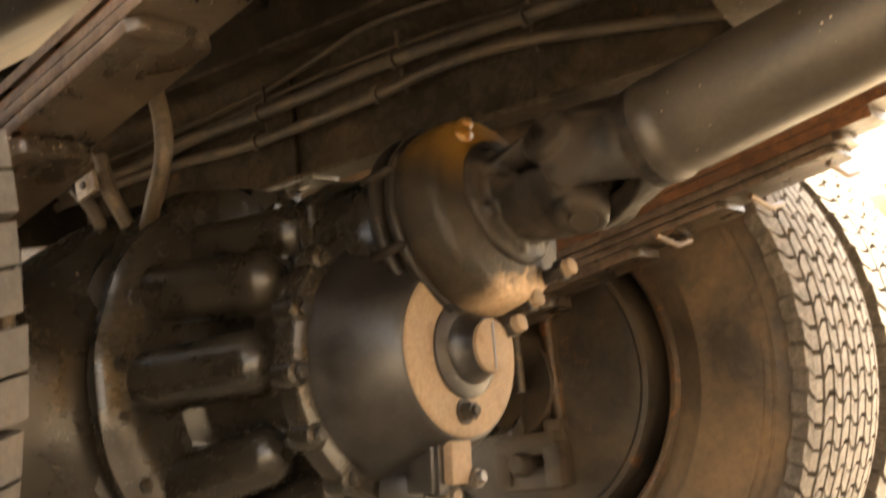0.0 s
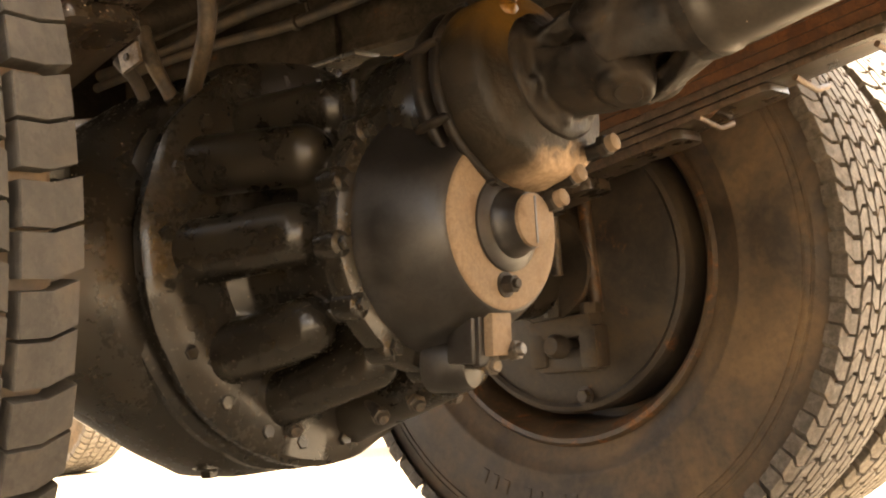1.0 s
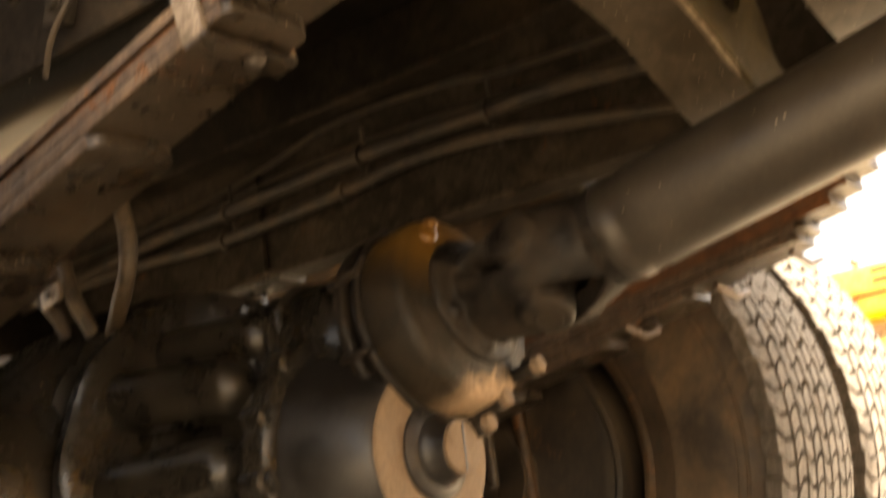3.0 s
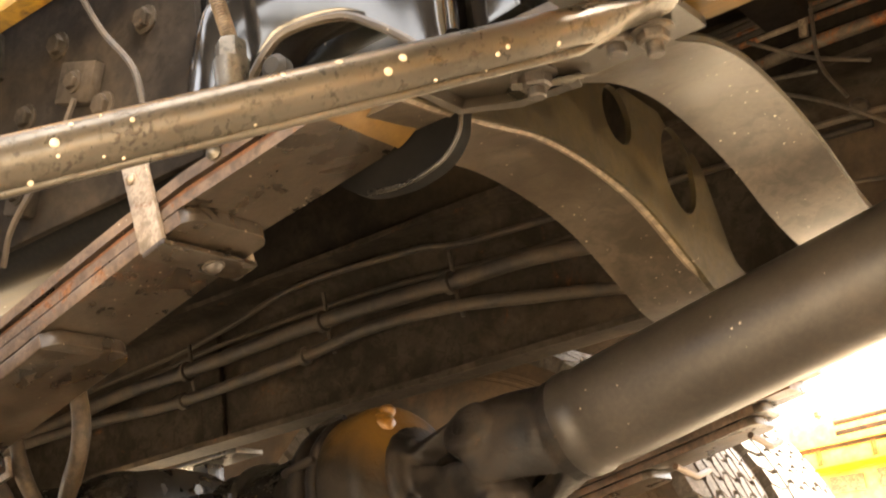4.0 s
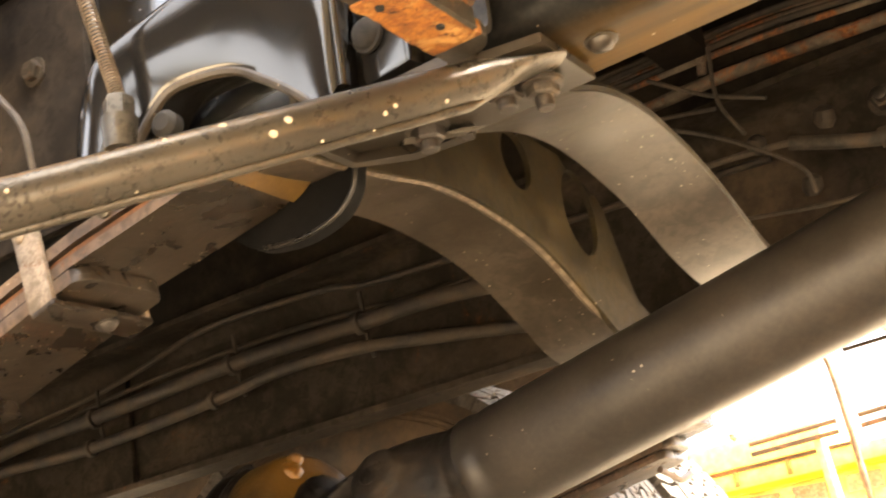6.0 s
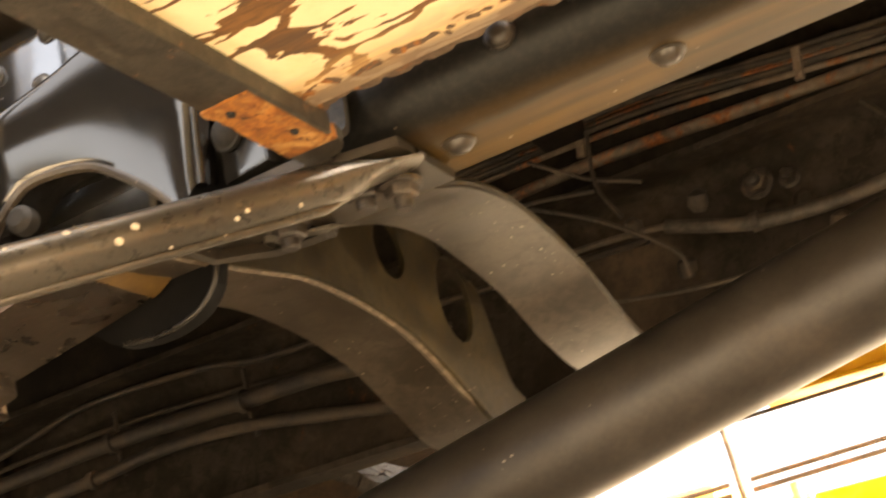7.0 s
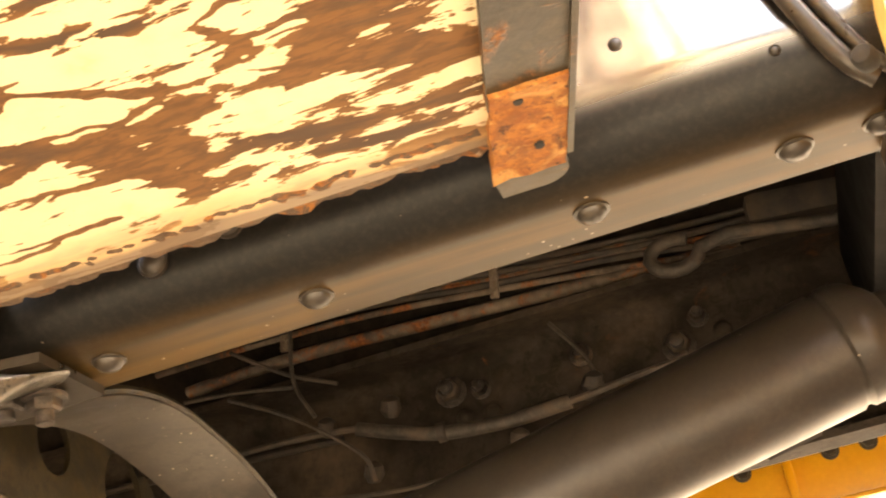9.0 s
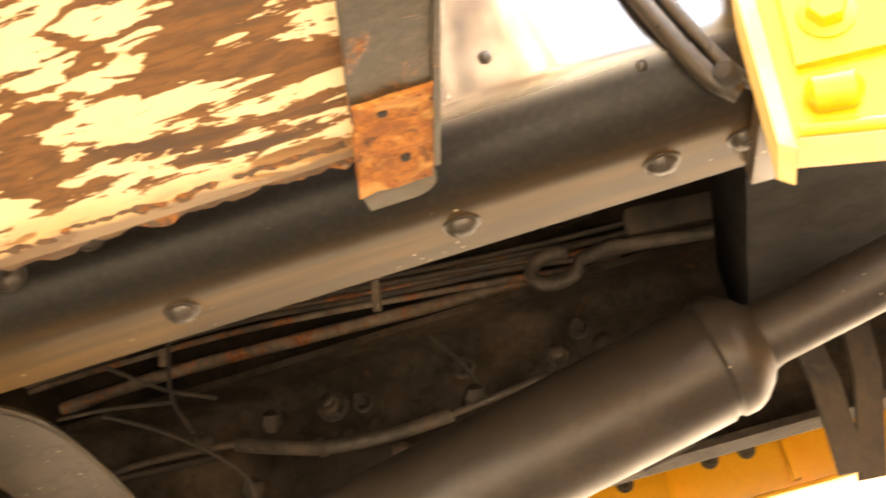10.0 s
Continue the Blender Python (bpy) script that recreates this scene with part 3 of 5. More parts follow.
    bar(b, [(0.5 * (x0 + x1), p.y, p.z + t / 2) for p in pts], (x1 - x0, 0, 0), t)
    return b


cm = thing("crossmember", (0.84, -0.36, 0.88), "dusty brown arched chassis crossmember with pierced web", "crossmember")
REAR = [(-0.43, 0.866), (-0.38, 0.870), (-0.31, 0.880), (-0.24, 0.889), (-0.16, 0.884), (-0.08, 0.866), (0.0, 0.828), (0.06, 0.80), (0.15, 0.80), (0.27, 0.850), (0.36, 0.878)]
FRONT = [(-0.43, 0.880), (-0.36, 0.881), (-0.29, 0.900), (-0.22, 0.922), (-0.15, 0.931), (-0.08, 0.924), (0.0, 0.905), (0.08, 0.872), (0.16, 0.855), (0.27, 0.865), (0.36, 0.878)]
part("rear_flange", arch("rear", REAR, 0.722, 0.799, CROSS), CROSS, cm)
# Pale tube paints the bright line along the rounded bend.
part("rear_bend", tube(bm_new(), [(0.798, p.y, p.z + 0.004) for p in spline([(0, y, z) for y, z in REAR[:8]], 8)], 0.0055, 8), BENDSHINE, cm)
part("front_lip", tube(bm_new(), [(0.945, p.y, p.z + 0.005) for p in spline([(0, y, z) for y, z in FRONT[:8]], 8)], 0.0045, 8), WEB, cm)
part("front_flange", arch("front", FRONT, 0.862, 0.948, CROSS), CROSS, cm)


WEB_TOP = [(-0.43, 0.985), (-0.10, 0.985), (-0.02, 0.982), (0.026, 0.974), (0.066, 0.946), (0.085, 0.90), (0.105, 0.85), (0.15, 0.83), (0.27, 0.88), (0.36, 0.91)]


def top_of(y):
    for (a, za), (b, zb) in zip(WEB_TOP, WEB_TOP[1:]):
        if y <= b:
            return za + (zb - za) * max(0.0, (y - a) / (b - a))
    return WEB_TOP[-1][1]


def pierced_web(x, low, holes, t=0.006):
    """An upright plate across the truck, curved below, with oval holes through it."""
    b = bm_new()
    pts = spline([(0, y, z) for y, z in low], 10)
    ny, rows = len(pts), 22
    grid = {}
    for i, p in enumerate(pts):
        for j in range(rows + 1):
            zt = top_of(p.y)
            grid[i, j] = (p.y, p.z + (max(zt, p.z + 0.02) - p.z) * j / rows)

    def hole(y, z):
        return any(((y - hy) / ry) ** 2 + ((z - hz) / rz) ** 2 < 1 for hy, hz, ry, rz in holes)

    vs = {}
    for i in range(ny - 1):
        for j in range(rows):
            q = [(i, j), (i + 1, j), (i + 1, j + 1), (i, j + 1)]
            y, z = sum(grid[k][0] for k in q) / 4, sum(grid[k][1] for k in q) / 4
            if hole(y, z):
                continue
            for k in q:
                if k not in vs:
                    vs[k] = b.verts.new((x, *grid[k]))
            b.faces.new([vs[k] for k in q])
    # pull the rims of the holes to their ovals
    for v in b.verts:
        for hy, hz, ry, rz in holes:
            d = math.hypot((v.co.y - hy) / ry, (v.co.z - hz) / rz)
            if 0.6 < d < 1.35 and any(len(e.link_faces) == 1 for e in v.link_edges):
                v.co.y, v.co.z = hy + (v.co.y - hy) / d, hz + (v.co.z - hz) / d
    r = bmesh.ops.extrude_face_region(b, geom=list(b.faces))
    for v in r["geom"]:
        if isinstance(v, bmesh.types.BMVert):
            v.co.x += t
    return b


part("web_plate", pierced_web(0.799, REAR, [(-0.108, 0.950, 0.026, 0.030), (0.009, 0.925, 0.034, 0.046), (-0.225, 0.955, 0.022, 0.022)]), WEB, cm, "rust-stained web plate with oval holes")


# ---- wheels ----
def tread_blocks(bm, at, w, side, rows, cols, lug, mi=0, skew=0.35, r0=0.503, r1=0.521):
    """Blocks of the tread, in zigzag rows; side: +1 if the tyre's inner face looks to -y."""
    step_a, cw = 2 * math.pi / rows, w / cols
    rnd = random.Random(5)
    for c in range(cols):
        for i, half in itertools.product(range(rows), (0, 1) if lug else (None,)):
            gap_h = 0.0040 if lug else 0.0030
            h0, h1 = c * cw + gap_h, (c + 1) * cw - gap_h
            if c == 0:
                h0 -= 0.005 + (0.004 if i % 2 else 0)
            if c == cols - 1:
                h1 += 0.005 + (0.004 if i % 2 else 0)
            a0 = (i + ((0.14 if lug else 0.5) if c % 2 else 0)) * step_a + (0.0 if lug else rnd.uniform(-0.004, 0.004))
            s = skew * step_a * (1 if c % 2 else -1)
            ga = step_a * (0.055 if lug else 0.09)
            lo, hi = a0 + ga, a0 + step_a - ga
            if half is not None:
                cut, slit = a0 + step_a * 0.5, step_a * 0.018
                lo, hi = (lo, cut - slit) if half == 0 else (cut + slit, hi)
            quad = [(h0, lo), (h1, lo + s), (h1, hi + s), (h0, hi)]
            mid = [(0.5 * (h0 + h1), lo + s * 1.0), (0.5 * (h0 + h1), hi + s * 1.0)]
            quad = [quad[0], mid[0], quad[1], quad[2], mid[1], quad[3]]
            cols_ = []
            crown = lambda h: -0.012 * ((h - w / 2) / (w / 2)) ** 4
            for rr, inset in ((r0 - 0.006, 0), (r1 - 0.002, 0), (r1, 0.0015)):
                ring = []
                hm, am = sum(q[0] for q in quad) / 6, sum(q[1] for q in quad) / 6
                for h, a in quad:
                    hh, aa = h + (hm - h) * inset * 18, a + (am - a) * inset * 18
                    rad = rr + crown(hh)
                    ring.append(bm.verts.new((at[0] + rad * math.cos(aa), at[1] + side * hh, at[2] + rad * math.sin(aa))))
                cols_.append(ring)
            for p, q in zip(cols_, cols_[1:]):
                for k in range(6):
                    bm.faces.new((p[k], p[(k + 1) % 6], q[(k + 1) % 6], q[k])).material_index = mi
            bm.faces.new(cols_[-1]).material_index = mi
    return bm


def wheel(at, side, label, tread, rows, cols, lug=False, w=0.262, drum=False, skew=0.35):
    """A truck wheel whose inner face stands at at, looking away from side."""
    ob = thing("wheel", (at[0], at[1] + side * w / 2, 0), label, "wheel", "rear wheels")
    prof = [(0.272, 0.030), (0.286, 0.022), (0.297, 0.014), (0.318, 0.004), (0.338, -0.004), (0.340, -0.0065), (0.345, -0.008), (0.349, -0.0065), (0.375, -0.011), (0.405, -0.011), (0.430, -0.0075), (0.4405, -0.0055), (0.4415, -0.0025), (0.4455, -0.0015), (0.4465, -0.0035), (0.452, -0.0015), (0.453, 0.0015), (0.458, 0.0022), (0.459, 0.0005),
            (0.466, 0.004), (0.482, 0.008), (0.494, 0.012), (0.501, 0.020), (0.503, 0.05), (0.505, w / 2)]
    prof += [(r, w - h) for r, h in reversed(prof[:-1])]
    d = Vector((0, side, 0))
    tyre = part("tyre", lathe(bm_new(), prof, at, d, 120, cap=False), RUBBER, ob)
    part("tread", tread_blocks(bm_new(), at, w, side, rows, cols, lug, skew=skew), tread, tyre, "worn block tread", smooth=0, kind="stuff")
    b = bm_new()
    lathe(b, [(0.292, 0.022), (0.298, 0.012), (0.292, 0.005), (0.284, 0.006), (0.276, 0.016), (0.268, 0.034), (0.262, 0.060), (0.258, 0.15), (0.262, 0.235), (0.285, 0.250), (0.29, 0.24),
              (0.272, 0.22), (0.266, 0.15), (0.270, 0.04), (0.280, 0.03)], at, d, 90, cap=False)
    lathe(b, [(0.262, 0.15), (0.20, 0.17), (0.14, 0.165), (0.05, 0.165), (0.05, 0.175), (0.14, 0.175), (0.20, 0.18), (0.262, 0.16)], at, d, 60)
    part("rim", b, RIM, ob, "brown rusty steel rim")
    return ob


FAR = 0.62
wheel((0, FAR, HUB_Z), 1, "dusty dual truck wheel with pale zigzag tread", TREAD, 92, 9, skew=0.42)
wheel((0, FAR + 0.325, HUB_Z), 1, "dusty dual truck wheel with pale zigzag tread", TREAD, 92, 9, skew=0.42)
wheel((0, -FAR, HUB_Z), -1, "dark dual truck wheel with chunky worn tread", TREADDARK, 46, 5, True, skew=0.10)
wheel((0, -FAR - 0.325, HUB_Z), -1, "dark dual truck wheel with chunky worn tread", TREADDARK, 46, 5, True, skew=0.10)

# ---- drive axle ----
YC = -0.04
axle = thing("drive_axle", (0, 0, HUB_Z - 0.26), "greasy black drive axle with ribbed differential housing", "axle")
b = bm_new()
loft = [(-0.60, .082, .082), (-0.50, .084, .088), (-0.40, .088, .10), (-0.33, .094, .112), (-0.27, .100, .146), (-0.21, .104, .187), (-0.15, .108, .225), (-0.09, .112, .256), (-0.03, .114, .264),
        (0.03, .114, .264), (0.09, .112, .256), (0.15, .108, .225), (0.21, .104, .187), (0.27, .100, .146), (0.33, .094, .112), (0.40, .088, .10), (0.50, .084, .088), (0.60, .082, .082)]
rings = []
for dy, rx, rz in loft:
    ring = []
    for k in range(40):
        a = 2 * math.pi * k / 40
        c, s = math.cos(a), math.sin(a)
        e = 0.72
        ring.append(b.verts.new((-0.03 + rx * math.copysign(abs(c) ** e, c), YC + dy * (1 if abs(dy) < 0.35 else 1.0), HUB_Z + rz * math.copysign(abs(s) ** e, s) * (1.0 if s < 0 else 0.92))))
    rings.append(ring)
for p, q in zip(rings, rings[1:]):
    for k in range(40):
        b.faces.new((p[k], p[(k + 1) % 40], q[(k + 1) % 40], q[k]))
b.faces.new(rings[0])
b.faces.new(rings[-1])
part("axle_housing", b, AXLE, axle)
C0 = Vector((0.0, -0.03, 0.515))
b = lathe(bm_new(), [(0.20, 0.04), (0.248, 0.045), (0.254, 0.050), (0.254, 0.062), (0.246, 0.067), (0.234, 0.070), (0.234, 0.076), (0.246, 0.080), (0.249, 0.086), (0.249, 0.098), (0.241, 0.105), (0.20, 0.108)], C0, (1, 0, 0), 96, 0.004)
ring_part = part("carrier_flange", b, AXLE, axle)
wear = random.Random(11)
for k in range(20):
    a = 2 * math.pi * (k + 0.5 + wear.uniform(-0.13, 0.13)) / 20
    part("bolt", hexbolt(bm_new(), C0 + Vector((0.100, 0.222 * math.cos(a), 0.222 * math.sin(a))), (1, wear.uniform(-0.08, 0.08), wear.uniform(-0.08, 0.08)), 0.0095, 0.009 + wear.uniform(-0.002, 0.003)), AXLE, ring_part)

# carrier: bell, fat rounded fingers with hollows between them, side boss
b = lathe(bm_new(), [(0.212, 0.085), (0.190, 0.096), (0.150, 0.106), (0.126, 0.125), (0.118, 0.180), (0.120, 0.245), (0.148, 0.278), (0.12, 0.285)], C0, (1, 0, 0), 56)
FINGERS = (((0.08, -0.118, 0.672), (0.215, -0.088, 0.676), 0.034), ((0.085, -0.190, 0.622), (0.222, -0.146, 0.617), 0.0345), ((0.085, -0.212, 0.521), (0.218, -0.166, 0.527), 0.0365),
           ((0.085, -0.172, 0.402), (0.205, -0.142, 0.428), 0.034), ((0.085, -0.098, 0.345), (0.235, -0.074, 0.384), 0.032), ((0.085, 0.02, 0.32), (0.285, 0.02, 0.375), 0.035),
           ((0.085, 0.125, 0.40), (0.28, 0.085, 0.45), 0.035), ((0.085, 0.15, 0.55), (0.28, 0.10, 0.54), 0.035))
for p0, p1, rad in FINGERS:
    p0, p1 = Vector(p0), Vector(p1)
    d = (p1 - p0).normalized()
    cap = [(p1 + d * rad * math.sin(a), rad * math.cos(a)) for a in (0.3, 0.7, 1.05, 1.35, 1.5)]
    tube(b, [p0 - d * 0.02, p0, p0.lerp(p1, 0.5), p1] + [c for c, _ in cap], [rad * 1.06, rad * 1.05, rad * 1.02, rad] + [r for _, r in cap], 24)
    foot = Vector((0.19, C0.y + (p1.y - C0.y) * 0.74, C0.z + (p1.z - C0.z) * 0.74))
    box(b, foot, (0.24, 0.05, 0.022), Matrix.Rotation(math.atan2(p1.z - C0.z, p1.y - C0.y), 3, "X"))
for q, rot, size in (((0.238, -0.134, 0.574), -14, (0.062, 0.024, 0.052)), ((0.248, -0.128, 0.482), 18, (0.050, 0.024, 0.052)), ((0.27, -0.082, 0.420), 40, (0.05, 0.024, 0.05))):
    box(b, q, size, Matrix.Rotation(radians(rot), 3, "X"))
# pinion boss with two upright ribs where it leaves the bell
lathe(b, [(0.085, -0.06), (0.104, -0.02), (0.107, 0.03), (0.101, 0.08), (0.098, 0.13), (0.104, 0.16), (0.09, 0.17)], Vector((0.206, 0, 0.623)), (1, 0, PINION_SLOPE), 48)
for h in (0.018, 0.052):
    lathe(b, [(0.09, h - 0.005), (0.113, h - 0.004), (0.115, h), (0.113, h + 0.004), (0.09, h + 0.005)], Vector((0.206, 0, 0.623)), (1, 0, PINION_SLOPE), 48)
for x0, y0, z0, r in ((0.30, -0.098, 0.600, 0.016), (0.315, -0.094, 0.625, 0.012), (0.275, -0.118, 0.535, 0.014)):
    lathe(b, [(r, -0.03), (r, 0.006), (r * 0.5, 0.012)], (x0, y0, z0), (0.5, -1, 0.1), 16)
cast(part("carrier_casting", b, AXLE, axle, "ribbed wet-black carrier casting"), 0.0034, 6, 0.0010)

# bearing cover: bolted flange, cone, flat dusty face painted as lit, and off-white plug
AX = Vector((1, 0, -0.02)).normalized()
Q0 = Vector((0.300, -0.03, 0.520))
fr = frame_to(AX)
b = lathe(bm_new(), [(0.12, -0.030), (0.150, -0.026), (0.157, -0.020), (0.158, 0.000), (0.154, 0.006), (0.136, 0.009)], Q0, AX, 64, 0.0015)
cover_flange = part("cover_flange", b, AXLE, axle)
for k in range(14):
    a = 2 * math.pi * (k + 0.2) / 14
    q = Q0 + fr @ Vector((0.150 * math.cos(a), 0.150 * math.sin(a), 0.002))
    b = lathe(bm_new(), [(0.016, -0.024), (0.017, -0.004), (0.015, 0.004), (0.012, 0.006)], q, AX, 18, 0.0008)
    hexbolt(b, q + AX * 0.004, AX, 0.0085, 0.009, False)
    part("bolt", b, AXLE, cover_flange)
b = lathe(bm_new(), [(0.138, -0.002), (0.140, 0.004), (0.137, 0.012), (0.134, 0.018), (0.130, 0.030), (0.122, 0.052), (0.110, 0.078), (0.101, 0.093), (0.0965, 0.099), (0.092, 0.102)], Q0, AX, 72)
cover = part("through_shaft_cover", b, COVER, axle, "smooth dark grey bearing cover")
b = lathe(bm_new(), [(0.0945, 0.098), (0.0925, 0.1025), (0.089, 0.1045), (0.080, 0.1055), (0.060, 0.106), (0.045, 0.1055)], Q0, AX, 64, 0.0006)
part("cap_ring", b, LITDUST, axle, "dusty bearing cap, tan where light falls")
b = lathe(bm_new(), [(0.053, 0.102), (0.052, 0.109), (0.046, 0.113), (0.0385, 0.115), (0.0375, 0.119), (0.0355, 0.122), (0.033, 0.126), (0.031, 0.134), (0.0295, 0.140)], Q0, AX, 40)
lathe(b, [(0.0290, 0.139), (0.0285, 0.144), (0.026, 0.1455)], Q0, AX, 40, mi=1)
box(b, Q0 + fr @ Vector((0, 0, 0.1452)), (0.0026, 0.050, 0.0024), fr, mi=0)
part("slotted_plug", b, [COVER, LITDUST], axle, "grey plug with a slotted tan end")
for a in (-98, 28):
    q = Q0 + fr @ Vector((0.066 * math.cos(radians(a)), 0.066 * math.sin(radians(a)), 0.1055))
    part("bolt", hexbolt(bm_new(), q, AX, 0.0105, 0.014, True, 0.004), JOINT, axle)
# lug with clamp bolts under the cover, drain plugs below
b = bm_new()
box(b, (0.362, -0.062, 0.399), (0.036, 0.022, 0.054), Matrix.Rotation(radians(4), 3, "Y"), 0.004)
box(b, (0.378, -0.052, 0.398), (0.014, 0.030, 0.060), Matrix.Rotation(radians(4), 3, "Y"), 0.004)
lathe(b, [(0.034, -0.05), (0.032, -0.01), (0.026, 0.0), (0.010, 0.004)], (0.350, -0.035, 0.372), (0.9, 0.2, -0.1), 20)
part("clamp_lug", b, COVER, axle)
part("clamp_face", box(bm_new(), (0.3905, -0.042, 0.401), (0.014, 0.034, 0.046), Matrix.Rotation(radians(4), 3, "Y"), 0.004), LITDUST, axle, "dusty clamp face painted tan as if lit")
for p, d in (((0.402, -0.022, 0.383), (0.9, 0.1, 0.1)), ((0.385, -0.045, 0.368), (0.9, -0.2, -0.15)), ((0.255, 0.04, 0.335), (0.8, 0.1, -0.5)), ((0.19, -0.02, 0.318), (0.8, -0.3, -0.5)), ((0.115, -0.09, 0.312), (0.8, -0.5, -0.4)), ((0.24, -0.01, 0.33), (0.8, -0.3, -0.5))):
    b = lathe(bm_new(), [(0.0075, -0.045), (0.0075, 0.004), (0.006, 0.006)], p, d, 14)
    hexbolt(b, Vector(p) - Vector(d).normalized() * 0.010, d, 0.0115, 0.010, False)
    part("stud_bolt", b, BOLT, axle)
for y in (-0.13, -0.085):
    part("drain_plug", hexbolt(lathe(bm_new(), [(0.02, 0.0), (0.02, 0.012), (0.016, 0.015)], (0.0, y, HUB_Z - 0.234), (0, 0, -1), 16), (0.0, y, HUB_Z - 0.248), (0, 0, -1), 0.011, 0.010, False), AXLE, axle)

# pinion housing along the shaft's line
PX = Vector((1, 0, SLOPE)).normalized()
PIN = Vector((1, 0, PINION_SLOPE)).normalized()


def along(x, off=(0, 0, 0)):
    return Vector((x, 0.0, shaft_z(x))) + Vector(off)


P0 = Vector((0.206, 0.0, 0.623))
frp = frame_to(PIN)
b = bm_new()
for h, r, w in ((0.160, 0.114, 0.014), (0.184, 0.112, 0.012)):
    lathe(b, [(r - 0.03, h - 0.004), (r, h - 0.002), (r + 0.002, h + w * 0.5), (r, h + w - 0.002), (r - 0.006, h + w)], P0, PIN, 72, 0.0015)
cast(part("pinion_flange", b, JOINT, axle), 0.0024, 2, 0.0015)
for a in range(8):
    an = 2 * math.pi * (a + 0.35) / 8
    q = P0 + frame_to(PIN) @ Vector((0.1135 * math.cos(an), 0.1135 * math.sin(an), 0.150))
    part("bolt_lug", tube(bm_new(), [q, q + PIN * 0.008, q + PIN * 0.040, q + PIN * 0.046], [0.004, 0.0055, 0.0055, 0.003], 12), JOINT, axle)
b = lathe(bm_new(), [(0.095, 0.192), (0.1085, 0.196), (0.1095, 0.202), (0.1085, 0.212), (0.1070, 0.236), (0.1040, 0.244), (0.096, 0.249), (0.084, 0.252), (0.078, 0.258), (0.060, 0.262)], P0, PIN, 80, 0.0012)
part("seal_carrier", b, DRUMDUST, axle, "dull brown seal carrier with tan dust beneath")
for p in ((0.502, 0.050, 0.597), (0.470, 0.028, 0.567), (0.459, 0.006, 0.541)):
    p = Vector(p)
    b = tube(bm_new(), [p - PX * 0.055, p - PX * 0.012], 0.0085, 12)
    hexbolt(b, p - PX * 0.020, PX, 0.0125, 0.011, False)
    lathe(b, [(0.0095, -0.010), (0.0095, 0.0), (0.007, 0.0015)], p, PX, 14, mi=1)
    part("stud_bolt", b, [JOINT, LITDUST], axle)
b = bm_new()
for x, y, z, r in ((0.426, -0.034, 0.744, 0.020), (0.415, -0.014, 0.748, 0.016), (0.414, -0.052, 0.734, 0.017), (0.432, -0.026, 0.760, 0.008)):
    lathe(b, [(r * 0.5, -r * 0.7), (r, -r * 0.1), (r * 0.8, r * 0.5), (r * 0.2, r * 0.8)], (x, y, z), (0.3, -0.5, 0.8), 16)
cast(part("grease_lump", b, GREASE, axle, "amber lump of old grease"), 0.002, 3, 0.012)
part("breather", tube(bm_new(), [(0.245, -0.08, 0.60), (0.255, -0.09, 0.66), (0.25, -0.085, 0.70)], 0.009, 10), AXLE, axle)

# ---- propeller shaft ----
shaft = thing("propeller_shaft", along(0.62), "brown-grey propeller shaft with universal joint", "propeller shaft")
R = 0.0535
b = lathe(bm_new(), [(0.046, 0.0), (0.052, 0.004), (0.0545, 0.010), (0.0545, 0.022), (0.0525, 0.026), (0.0525, 0.036), (R, 0.044), (0.0535, 0.858), (0.0510, 0.861), (0.0510, 0.8645), (0.0540, 0.868), (0.0540, 0.880), (0.050, 0.890), (0.039, 0.903), (0.031, 0.909), (0.029, 0.918), (0.029, 1.7)],
          along(0.643), PX, 64)
part("tube", b, SHAFT, shaft)
part("balance_weight", box(bm_new(), along(1.42) + frame_to(PX) @ Vector((0.034, -0.0415, 0)), (0.030, 0.004, 0.05), frame_to(PX) @ Matrix.Rotation(radians(39), 3, "Z"), 0.001), SHAFT, shaft)


JC = Vector((0.563, 0.0, 0.683))
roll = Matrix.Rotation(radians(60), 3, PX)
A1, A2 = roll @ Vector((0, 1, 0)), roll @ Vector((-SLOPE, 0, 1)).normalized()


def yoke(b, root, ax, r0, r1=0.066, thick=0.026, eye=0.030, open0=88, open1=58):
    """A forged fork: two shell-like ears that leave a hub at root and narrow towards the eyes of the joint's pin."""
    d = (JC - root).normalized()
    gap = (JC - root).length + 0.016
    nu, nv = 12, 12
    for s in (-1, 1):
        e = ax * s
        e = (e - d * e.dot(d)).normalized()
        side = d.cross(e)
        shell = []
        for k in range(2):
            rows = []
            for i in range(nu + 1):
                u = i / nu
                half = radians(open1 + (open0 - open1) * (1 - u) ** 2.2)
                if u > 0.8:
                    half *= math.sqrt(max(0.06, 1 - ((u - 0.8) / 0.2) ** 2 * 0.9))
                r = r0 + (r1 - r0) * math.sin(u * math.pi / 2) - k * thick
                rows.append([b.verts.new(root + d * gap * u + (e * math.cos(a) + side * math.sin(a)) * r) for a in (half * (2 * j / nv - 1) for j in range(nv + 1))])
            shell.append(rows)
            for p, q in zip(rows, rows[1:]):
                for j in range(nv):
                    b.faces.new((p[j], p[j + 1], q[j + 1], q[j]))
        o, n = shell
        for i in range(nu):
            for j in (0, nv):
                b.faces.new((o[i][j], o[i + 1][j], n[i + 1][j], n[i][j]))
        for i in (0, nu):
            for j in range(nv):
                b.faces.new((o[i][j], o[i][j + 1], n[i][j + 1], n[i][j]))
